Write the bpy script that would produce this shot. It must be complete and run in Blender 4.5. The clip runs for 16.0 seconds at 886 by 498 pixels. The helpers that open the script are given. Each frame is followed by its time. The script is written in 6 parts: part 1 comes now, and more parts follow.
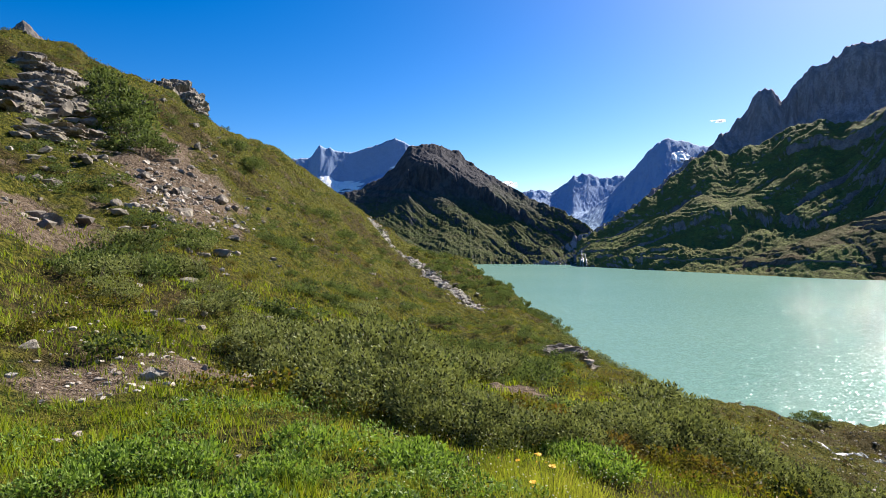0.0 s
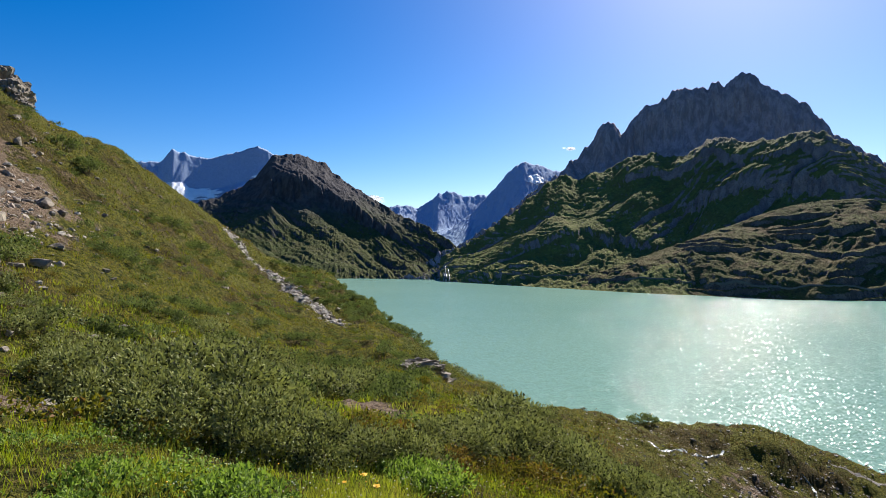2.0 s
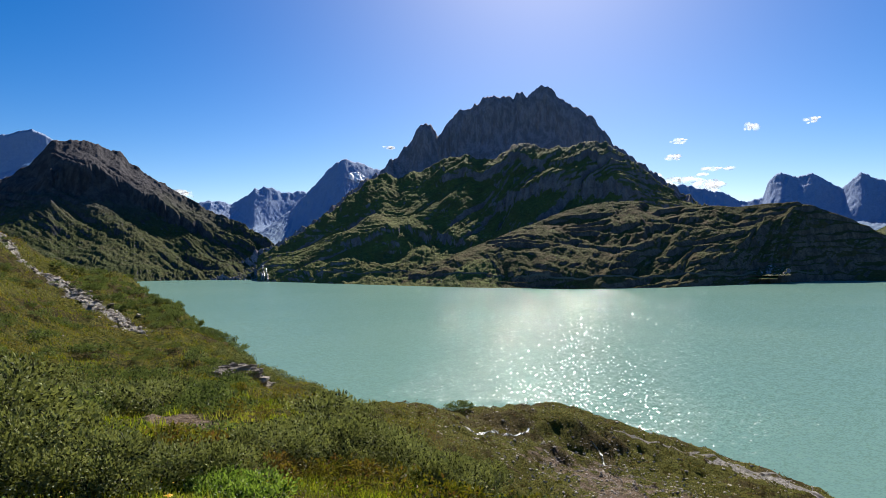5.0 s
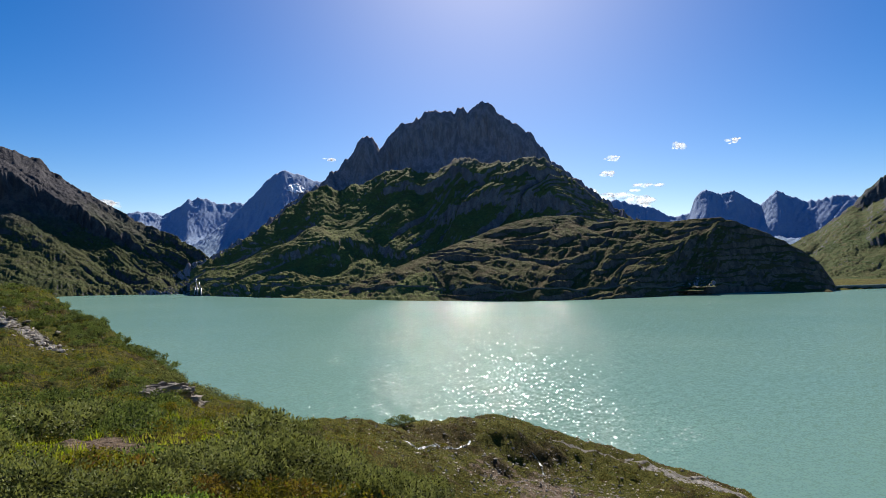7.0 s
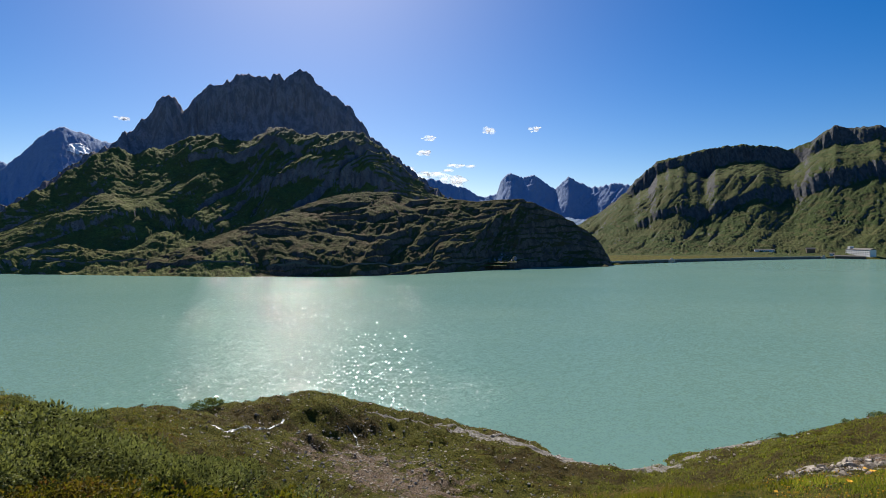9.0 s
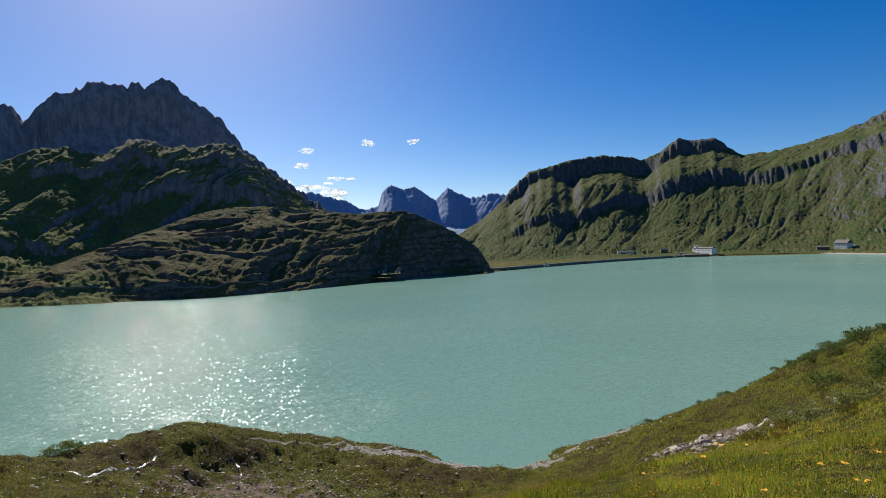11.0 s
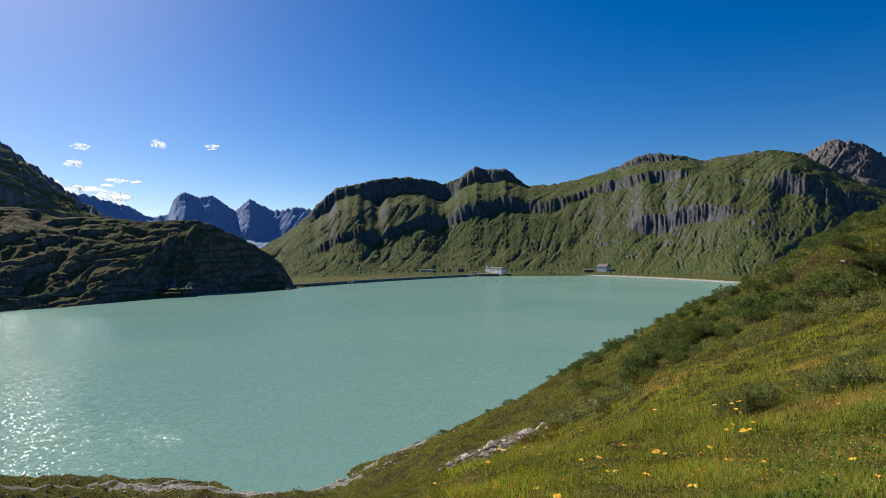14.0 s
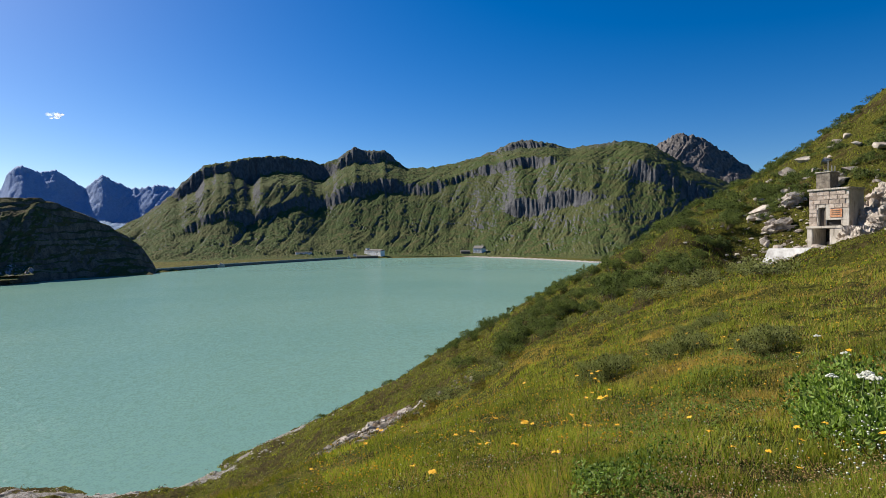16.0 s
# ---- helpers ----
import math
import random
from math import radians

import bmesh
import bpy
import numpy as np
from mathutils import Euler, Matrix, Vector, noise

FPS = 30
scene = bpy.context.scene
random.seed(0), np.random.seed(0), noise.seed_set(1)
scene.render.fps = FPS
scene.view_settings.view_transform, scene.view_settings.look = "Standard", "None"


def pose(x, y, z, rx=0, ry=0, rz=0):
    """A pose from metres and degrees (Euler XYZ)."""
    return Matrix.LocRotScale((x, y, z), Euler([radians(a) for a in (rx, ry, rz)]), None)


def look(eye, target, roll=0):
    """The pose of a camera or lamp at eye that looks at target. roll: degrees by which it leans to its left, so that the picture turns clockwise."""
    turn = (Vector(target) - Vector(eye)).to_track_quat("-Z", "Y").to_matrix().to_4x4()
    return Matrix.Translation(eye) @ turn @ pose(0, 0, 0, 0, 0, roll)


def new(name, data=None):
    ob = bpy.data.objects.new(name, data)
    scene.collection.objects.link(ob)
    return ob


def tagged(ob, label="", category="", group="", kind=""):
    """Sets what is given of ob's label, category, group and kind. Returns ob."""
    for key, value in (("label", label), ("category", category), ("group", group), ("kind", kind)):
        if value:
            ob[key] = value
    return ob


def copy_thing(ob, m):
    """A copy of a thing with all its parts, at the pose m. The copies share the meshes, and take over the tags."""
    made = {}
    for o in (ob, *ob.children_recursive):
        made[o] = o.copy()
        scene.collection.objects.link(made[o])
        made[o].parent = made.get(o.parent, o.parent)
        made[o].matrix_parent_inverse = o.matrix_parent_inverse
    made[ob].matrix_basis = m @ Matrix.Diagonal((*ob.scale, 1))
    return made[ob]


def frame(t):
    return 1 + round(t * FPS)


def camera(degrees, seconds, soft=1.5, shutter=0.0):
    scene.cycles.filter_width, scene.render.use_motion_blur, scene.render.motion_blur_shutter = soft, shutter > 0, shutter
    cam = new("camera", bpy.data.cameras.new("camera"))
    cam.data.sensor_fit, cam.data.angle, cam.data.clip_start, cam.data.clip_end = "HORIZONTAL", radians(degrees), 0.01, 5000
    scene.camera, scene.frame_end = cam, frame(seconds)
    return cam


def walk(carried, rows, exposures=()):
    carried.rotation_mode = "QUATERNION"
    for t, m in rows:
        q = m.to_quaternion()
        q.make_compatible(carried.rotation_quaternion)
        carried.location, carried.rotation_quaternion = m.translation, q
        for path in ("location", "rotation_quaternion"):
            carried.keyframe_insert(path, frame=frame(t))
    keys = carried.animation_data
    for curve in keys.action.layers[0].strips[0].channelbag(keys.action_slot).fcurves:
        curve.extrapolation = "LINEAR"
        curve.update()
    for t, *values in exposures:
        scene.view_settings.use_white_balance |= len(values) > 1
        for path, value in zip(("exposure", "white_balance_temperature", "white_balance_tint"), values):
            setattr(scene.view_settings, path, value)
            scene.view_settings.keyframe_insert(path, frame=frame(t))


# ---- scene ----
cam = camera(75.1, 16.0, soft=0.35)
EYE = 45.0  # height of the eye above the lake, whose surface is z = 0

# t, yaw, pitch, roll of the turning camera
TURN = [
    (0.0, 0.00, -1.00, 1.00),
    (0.5, -2.85, -0.21, 0.49),
    (1.0, -6.91, 0.90, -0.16),
    (1.5, -10.26, 1.13, -0.16),
    (2.0, -13.28, 0.33, -0.09),
    (2.5, -16.39, -0.23, 1.02),
    (3.0, -19.55, -0.37, 1.45),
    (3.5, -23.46, -0.44, 1.57),
    (4.0, -26.50, -0.57, 1.16),
    (6.5, -35.35, 1.23, 0.49),
    (7.0, -36.69, 1.26, 0.54),
    (7.5, -39.34, 0.56, 0.07),
    (8.0, -44.81, -0.23, -0.68),
    (8.5, -49.45, -1.00, 0.07),
    (9.0, -54.66, -1.23, -0.29),
    (9.5, -59.74, -1.75, 0.12),
    (12.0, -68.99, 1.01, 1.54),
    (12.5, -71.77, 1.08, 0.81),
    (13.0, -76.23, 1.03, 0.26),
    (13.5, -81.27, 1.16, 0.19),
    (14.0, -85.44, 1.08, 0.30),
    (14.5, -88.62, 1.98, -0.98),
    (15.0, -90.58, 1.67, -1.00),
    (15.5, -93.26, 0.98, -1.31),
    (16.0, -97.40, -0.78, 0.39),
]

# the walker takes half a step to the right at the start, then turns on the spot
STEP = [(0.0, -0.30, -0.05), (0.5, -0.08, -0.02), (1.0, -0.02, 0.0), (4.0, 0.0, 0.0), (9.0, 0.05, 0.03), (16.0, 0.12, -0.05)]
rows = []
for t, yaw, pitch, roll in TURN:
    sx = np.interp(t, [s[0] for s in STEP], [s[1] for s in STEP])
    sy = np.interp(t, [s[0] for s in STEP], [s[2] for s in STEP])
    rows.append((t, pose(float(sx), float(sy), EYE, 90 + pitch, roll, yaw)))
walk(cam, rows, exposures=[(0.0, 1.2), (2.0, 1.0), (4.0, 0.8), (7.0, 0.62), (9.0, 0.52), (13.0, 0.5), (16.0, 0.68)])

# ---- light ----
SUN_BEARING, SUN_HEIGHT = -41.5, 36.5  # degrees left of +y, degrees above the horizon
world = bpy.data.worlds.new("sky")
scene.world = world
world.use_nodes = True
wn = world.node_tree
sky = wn.nodes.new("ShaderNodeTexSky")
sky.sky_type, sky.sun_disc = "NISHITA", False
sky.sun_elevation, sky.sun_rotation = radians(SUN_HEIGHT), radians(-SUN_BEARING)
sky.altitude, sky.air_density, sky.dust_density, sky.ozone_density = 2000, 1.0, 1.7, 1.6
tone = wn.nodes.new("ShaderNodeHueSaturation")
tone.inputs["Hue"].default_value, tone.inputs["Saturation"].default_value = 0.509, 1.54
wn.links.new(sky.outputs[0], tone.inputs["Color"])
wn.links.new(tone.outputs[0], wn.nodes["Background"].inputs[0])
wn.nodes["Background"].inputs[1].default_value = 0.07
sun_data = bpy.data.lights.new("sun", "SUN")
sun_data.energy, sun_data.angle, sun_data.color = 5.0, radians(0.53), (1.0, 0.94, 0.86)
sun = new("sun", sun_data)
a, e = radians(SUN_BEARING), radians(SUN_HEIGHT)
sun.matrix_world = look((0, 0, 0), (math.sin(a) * math.cos(e), -math.cos(a) * math.cos(e), -math.sin(e)))


# ---- numbers ----
def gnoise(x, y, seed=0):
    """Smooth gradient noise, about -0.7 to 0.7, at arrays of places."""
    x, y = np.asarray(x, float), np.asarray(y, float)
    ix, iy = np.floor(x), np.floor(y)
    fx, fy = x - ix, y - iy
    u, v = fx * fx * fx * (fx * (fx * 6 - 15) + 10), fy * fy * fy * (fy * (fy * 6 - 15) + 10)

    def corner(dx, dy):
        h = ((ix + dx).astype(np.int64) * 374761393 + (iy + dy).astype(np.int64) * 668265263 + seed * 974634777) & 0x7FFFFFFF
        h = ((h ^ (h >> 13)) * 1274126177) & 0x7FFFFFFF
        h = (h ^ (h >> 16)) & 0xFFFF
        ang = h * (2 * np.pi / 65536)
        return np.cos(ang) * (fx - dx) + np.sin(ang) * (fy - dy)

    lo = corner(0, 0) * (1 - u) + corner(1, 0) * u
    hi = corner(0, 1) * (1 - u) + corner(1, 1) * u
    return (lo * (1 - v) + hi * v) * 1.4


def fbm(x, y, octaves=4, seed=0, gain=0.5):
    total, amp = 0.0, 1.0
    for o in range(octaves):
        total = total + amp * gnoise(x * 2 ** o, y * 2 ** o, seed + o * 17)
        amp *= gain
    return total


def ridged(x, y, octaves=4, seed=0, gain=0.5):
    """Sharp crests and round hollows, about -0.5 to 1."""
    total, amp = 0.0, 1.0
    for o in range(octaves):
        total = total + amp * (0.5 - 1.6 * np.abs(gnoise(x * 2 ** o, y * 2 ** o, seed + o * 31)))
        amp *= gain
    return total


def smooth(x, a, b):
    t = np.clip((np.asarray(x, float) - a) / (b - a), 0, 1)
    return t * t * (3 - 2 * t)


def pchip(xs, ys, x):
    """Cubic through the knots without overshoot; ys may have more columns."""
    xs, ys, x = np.asarray(xs, float), np.asarray(ys, float), np.clip(np.asarray(x, float), xs[0], xs[-1])
    h = np.diff(xs)
    d = np.diff(ys, axis=0) / h.reshape(-1, *[1] * (ys.ndim - 1))
    m = np.zeros_like(ys)
    inner = np.where(d[:-1] * d[1:] > 0, 2 * d[:-1] * d[1:] / np.where(d[:-1] + d[1:] == 0, 1, d[:-1] + d[1:]), 0)
    m[1:-1], m[0], m[-1] = inner, d[0], d[-1]
    i = np.clip(np.searchsorted(xs, x) - 1, 0, len(xs) - 2)
    shape = (-1, *[1] * (ys.ndim - 1))
    t, hh = ((x - xs[i]) / h[i]).reshape(shape), h[i].reshape(shape)
    return ((2 * t ** 3 - 3 * t ** 2 + 1) * ys[i] + (t ** 3 - 2 * t ** 2 + t) * hh * m[i]
            + (-2 * t ** 3 + 3 * t ** 2) * ys[i + 1] + (t ** 3 - t ** 2) * hh * m[i + 1])


def polar(bearing, r):
    """Plan place of a bearing (degrees left of +y) and a distance."""
    b = np.radians(bearing)
    return -np.sin(b) * r, np.cos(b) * r


def mesh_of(name, verts, faces, material, smooth_shade=True, sheet=False):
    """A mesh from arrays of corners and of faces that all have the same number of corners."""
    verts, faces = np.asarray(verts, np.float32), np.asarray(faces, np.int32)
    me = bpy.data.meshes.new(name)
    me.vertices.add(len(verts))
    me.vertices.foreach_set("co", verts.ravel())
    q = verts[faces[len(faces) // 2]].astype(float)
    if sheet and np.cross(q[1] - q[0], q[2] - q[0])[2] < 0:
        faces = np.ascontiguousarray(faces[:, ::-1])
    n = faces.shape[1]
    me.loops.add(faces.size)
    me.loops.foreach_set("vertex_index", faces.ravel())
    me.polygons.add(len(faces))
    me.polygons.foreach_set("loop_start", np.arange(0, faces.size, n, dtype=np.int32))
    me.polygons.foreach_set("use_smooth", np.full(len(faces), smooth_shade))
    me.update(calc_edges=True)
    me.validate()
    for m in material if isinstance(material, (list, tuple)) else [material]:
        me.materials.append(m)
    return me


def grid_faces(nu, nv, wrap=False):
    i = np.arange(nu if wrap else nu - 1)[:, None] * nv
    j = np.arange(nv - 1)[None, :]
    k = ((np.arange(nu if wrap else nu - 1) + 1) % nu)[:, None] * nv
    return np.stack([i + j, i + j + 1, k + j + 1, k + j], -1).reshape(-1, 4)


def attribute(me, name, values):
    at = me.attributes.new(name, "FLOAT", "POINT")
    at.data.foreach_set("value", np.asarray(values, np.float32).ravel())


# ---- materials ----
class Nodes:
    """Short way to write a node material."""

    def __init__(self, name, roughness=0.8):
        self.mat = bpy.data.materials.new(name)
        self.mat.use_nodes = True
        self.tree = self.mat.node_tree
        self.bsdf = self.tree.nodes["Principled BSDF"]
        self.bsdf.inputs["Roughness"].default_value = roughness
        self.bsdf.inputs["Specular IOR Level"].default_value = 0.05 if roughness >= 0.95 else 0.3
        self.coord = self.add("ShaderNodeTexCoord").outputs["Object"]

    def add(self, kind, **values):
        node = self.tree.nodes.new(kind)
        for key, value in values.items():
            node.inputs[key].default_value = value
        return node

    def link(self, a, b):
        self.tree.links.new(a, b)

    def noise(self, scale, detail=4, rough=0.55, coord=None, stretch=None):
        src = coord or self.coord
        if stretch:
            mp = self.add("ShaderNodeMapping")
            mp.inputs["Scale"].default_value = stretch
            self.link(src, mp.inputs["Vector"])
            src = mp.outputs[0]
        n = self.add("ShaderNodeTexNoise", Scale=scale, Detail=detail, Roughness=rough)
        self.link(src, n.inputs["Vector"])
        return n.outputs["Fac"]

    def ramp(self, fac, lo, hi, a=0.0, b=1.0):
        n = self.add("ShaderNodeMapRange")
        n.interpolation_type = "SMOOTHSTEP"
        for key, value in (("From Min", lo), ("From Max", hi), ("To Min", a), ("To Max", b)):
            n.inputs[key].default_value = value
        self.link(fac, n.inputs["Value"])
        return n.outputs[0]

    def math(self, op, a, b=0.0):
        n = self.tree.nodes.new("ShaderNodeMath")
        n.operation = op
        for k, v in enumerate((a, b)):
            if isinstance(v, (int, float)):
                n.inputs[k].default_value = v
            else:
                self.link(v, n.inputs[k])
        return n.outputs[0]

    def mix(self, fac, a, b):
        n = self.tree.nodes.new("ShaderNodeMix")
        n.data_type = "RGBA"
        for key, v in ((0, fac), (6, a), (7, b)):
            if isinstance(v, (int, float)):
                n.inputs[key].default_value = v
            elif isinstance(v, tuple):
                n.inputs[key].default_value = (*v, 1)
            else:
                self.link(v, n.inputs[key])
        return n.outputs[2]

    def attr(self, name):
        n = self.tree.nodes.new("ShaderNodeAttribute")
        n.attribute_name = name
        return n.outputs["Fac"]

    def up(self):
        """How far the surface faces up, 0 to 1."""
        g = self.add("ShaderNodeNewGeometry")
        s = self.add("ShaderNodeSeparateXYZ")
        self.link(g.outputs["Normal"], s.inputs[0])
        return s.outputs[2]

    def height(self):
        s = self.add("ShaderNodeSeparateXYZ")
        self.link(self.coord, s.inputs[0])
        return s.outputs[2]

    def island(self):
        return self.add("ShaderNodeNewGeometry").outputs["Random Per Island"]

    def done(self, colour, bump=None, strength=0.3, distance=0.1):
        if isinstance(colour, tuple):
            self.bsdf.inputs["Base Color"].default_value = (*colour, 1)
        else:
            self.link(colour, self.bsdf.inputs["Base Color"])
        if bump is not None:
            b = self.add("ShaderNodeBump", Strength=strength, Distance=distance)
            self.link(bump, b.inputs["Height"])
            self.link(b.outputs[0], self.bsdf.inputs["Normal"])
        return self.mat


def mountain_material(name, rock, rock_dark, scree, grass, grass_dark, grass_top, steep, grass_amount=0.5, heath=(0.1, 0.085, 0.04), heath_share=0.5, relief=3.0):
    """Turf and heath on the gentle slopes, bare streaked rock on the steep ones, scree between."""
    m = Nodes(name, 0.95)
    big, mid, fine, speck = m.noise(0.007, 6, 0.62), m.noise(0.035, 6, 0.65), m.noise(0.2, 5, 0.68), m.noise(0.55, 3, 0.7)
    streak = m.noise(0.09, 5, 0.7, stretch=(1, 1, 0.18))
    up = m.math("ADD", m.up(), m.math("MULTIPLY", m.math("SUBTRACT", mid, 0.5), 0.45))
    up = m.math("ADD", up, m.math("MULTIPLY", m.math("SUBTRACT", fine, 0.5), 0.3))
    turf = m.ramp(up, steep - 0.05, steep + 0.05)
    top = m.math("ADD", m.height(), m.math("MULTIPLY", m.math("SUBTRACT", big, 0.5), 160.0))
    turf = m.math("MULTIPLY", turf, m.ramp(top, grass_top + 60, grass_top - 60))
    turf = m.math("MULTIPLY", turf, m.ramp(fine, 0.54 + 0.2 * grass_amount, 0.44 + 0.2 * grass_amount, 0.1, 1.0))
    stone = m.mix(m.ramp(streak, 0.4, 0.6), rock_dark, rock)
    stone = m.mix(m.ramp(fine, 0.58, 0.7, 0.0, 0.8), stone, scree)
    stone = m.mix(m.ramp(speck, 0.52, 0.34, 0.0, 0.7), stone, tuple(0.45 * c for c in rock_dark))
    green = m.mix(m.ramp(fine, 0.36, 0.62), grass_dark, grass)
    green = m.mix(m.ramp(mid, 0.48, 0.62, 0.0, heath_share), green, heath)
    green = m.mix(m.ramp(big, 0.45, 0.6, 0.0, heath_share), green, tuple(0.5 * g + 0.5 * c for g, c in zip(grass, heath)))
    green = m.mix(m.ramp(speck, 0.5, 0.36, 0.0, 0.6), green, tuple(0.4 * c for c in grass_dark))
    return m.done(m.mix(turf, stone, green), m.math("ADD", fine, m.math("MULTIPLY", mid, 0.8)), 1.0, relief)


# colours taken down to carry part of the shade on this mountain's face
MT_DARK = mountain_material("shade_toned_rock_and_turf", (0.092, 0.086, 0.09), (0.05, 0.048, 0.054), (0.13, 0.118, 0.112), (0.07, 0.088, 0.024), (0.045, 0.052, 0.02), 130, 0.7, 0.6)
# summit and shoulder rock is lightened to stand for the haze before it
MT_WEST = mountain_material("hazy_backlit_summit_rock", (0.32, 0.285, 0.32), (0.2, 0.18, 0.21), (0.23, 0.205, 0.2), (0.072, 0.09, 0.022), (0.056, 0.062, 0.019), 190, 0.74, 0.5)
MT_SLOPE = mountain_material("hazy_backlit_turf_and_rock", (0.23, 0.195, 0.195), (0.145, 0.122, 0.13), (0.25, 0.21, 0.195), (0.14, 0.162, 0.038), (0.1, 0.1, 0.038), 250, 0.6, 0.8, (0.1, 0.075, 0.035), 0.45)
MT_SPUR = mountain_material("heath_and_turf", (0.16, 0.125, 0.105), (0.085, 0.068, 0.06), (0.2, 0.16, 0.125), (0.082, 0.09, 0.022), (0.06, 0.052, 0.022), 400, 0.68, 0.75, (0.115, 0.072, 0.038), 0.7, 2.5)
MT_NORTH = mountain_material("sunny_turf_and_cliffs", (0.125, 0.124, 0.124), (0.066, 0.067, 0.07), (0.155, 0.148, 0.138), (0.064, 0.094, 0.025), (0.046, 0.06, 0.021), 480, 0.76, 0.8, (0.115, 0.093, 0.042), 0.65, 2.5)
# air haze is put into the colours: far rock and turf all turn blue
MT_FAR = mountain_material("haze_tinted_far_rock", (0.31, 0.39, 0.55), (0.26, 0.34, 0.5), (0.34, 0.42, 0.56), (0.27, 0.37, 0.47), (0.25, 0.34, 0.46), 150, 0.8, 0.4, (0.22, 0.31, 0.42), 0.5, 2.0)
MT_GREY = mountain_material("grey_summit_rock", (0.19, 0.172, 0.158), (0.085, 0.078, 0.075), (0.24, 0.22, 0.2), (0.16, 0.17, 0.07), (0.09, 0.1, 0.04), 260, 0.85, 0.2)

snow = Nodes("old_snow", 0.6)
SNOW = snow.done(snow.mix(snow.ramp(snow.noise(0.02, 5), 0.35, 0.7), (0.72, 0.75, 0.8), (0.86, 0.87, 0.9)))

# lake: milky glacier water
w = Nodes("milky_glacier_water", 0.11)
w.bsdf.inputs["Specular IOR Level"].default_value = 0.5
w.bsdf.inputs["IOR"].default_value = 1.33
body = w.mix(w.ramp(w.noise(0.004, 4, 0.6), 0.35, 0.7), (0.134, 0.242, 0.198), (0.154, 0.262, 0.21))
# ripples: tilt the surface, more along the wind than across it, under slow gusts
geo = w.add("ShaderNodeNewGeometry")
WIND = (0.643, 0.766, 0.0)


def vector_math(op, a, b):
    n = w.add("ShaderNodeVectorMath")
    n.operation = op
    for k, v in enumerate((a, b)):
        if isinstance(v, tuple):
            n.inputs[k].default_value = v
        else:
            w.link(v, n.inputs[k])
    return n.outputs[0]


def along_axis(way):
    """Distance over the water in one direction."""
    n = w.add("ShaderNodeVectorMath")
    n.operation = "DOT_PRODUCT"
    w.link(w.coord, n.inputs[0])
    n.inputs[1].default_value = way
    return n.outputs["Value"]


# gusts lie in long streaks across the wind
lanes = w.add("ShaderNodeCombineXYZ")
w.link(along_axis(WIND), lanes.inputs[0])
w.link(w.math("MULTIPLY", along_axis((-WIND[1], WIND[0], 0.0)), 0.14), lanes.inputs[1])
gust = w.ramp(w.noise(0.022, 5, 0.65, coord=lanes.outputs[0]), 0.34, 0.66, 0.86, 1.14)


def ripple(scale, along, across):
    n = w.add("ShaderNodeTexNoise", Scale=scale, Detail=1.5, Roughness=0.6)
    w.link(w.coord, n.inputs["Vector"])
    c = w.add("ShaderNodeSeparateColor")
    w.link(n.outputs["Color"], c.inputs[0])
    parts = []
    for k, (size, way) in enumerate(((along, WIND), (across, (-WIND[1], WIND[0], 0.0)))):
        amount = w.math("MULTIPLY", w.math("MULTIPLY", w.math("SUBTRACT", c.outputs[k], 0.5), size), gust)
        sc = w.add("ShaderNodeVectorMath")
        sc.operation = "SCALE"
        sc.inputs[0].default_value = way
        w.link(amount, sc.inputs["Scale"])
        parts.append(sc.outputs[0])
    return vector_math("ADD", *parts)


total = vector_math("ADD", geo.outputs["Normal"], vector_math("ADD", ripple(1.9, 1.5, 1.15), vector_math("ADD", ripple(0.75, 0.9, 0.7), ripple(0.28, 0.4, 0.3))))
w.link(vector_math("NORMALIZE", total, (0, 0, 0)), w.bsdf.inputs["Coat Normal"])
for key, value in (("Coat Weight", 0.5), ("Coat Roughness", 0.085), ("Coat IOR", 1.33), ("Specular IOR Level", 0.0), ("Roughness", 0.6)):
    w.bsdf.inputs[key].default_value = value
LAKE = w.done(body)

# near ground
g = Nodes("alpine_turf_and_soil", 0.95)
patch, mid, fine, grain = g.noise(0.09, 5, 0.6), g.noise(0.5, 5, 0.6), g.noise(5.0, 4, 0.65), g.noise(40.0, 3, 0.7)
green = g.mix(g.ramp(fine, 0.35, 0.65), (0.026, 0.036, 0.007), (0.145, 0.132, 0.022))
heath = g.mix(g.ramp(fine, 0.35, 0.65), (0.028, 0.026, 0.009), (0.095, 0.07, 0.024))
turf = g.mix(g.ramp(g.math("ADD", patch, g.math("MULTIPLY", g.math("SUBTRACT", mid, 0.5), 0.6)), 0.48, 0.6), green, heath)
soil = g.mix(g.ramp(fine, 0.35, 0.65), (0.09, 0.06, 0.038), (0.23, 0.165, 0.11))
soil = g.mix(g.ramp(grain, 0.55, 0.7), soil, (0.36, 0.33, 0.3))
bare = g.math("ADD", g.attr("bare"), g.math("MULTIPLY", g.math("SUBTRACT", mid, 0.5), 1.3))
stony = g.mix(g.ramp(g.noise(1.6, 4, 0.7), 0.4, 0.6), (0.2, 0.185, 0.165), (0.42, 0.39, 0.35))
ground_colour = g.mix(g.ramp(bare, 0.45, 0.62), turf, soil)
scree = g.math("ADD", g.attr("scree"), g.math("MULTIPLY", g.math("SUBTRACT", mid, 0.5), 1.2))
ground_colour = g.mix(g.ramp(scree, 0.45, 0.6), ground_colour, stony)
tuft = g.noise(1.6, 4, 0.65)
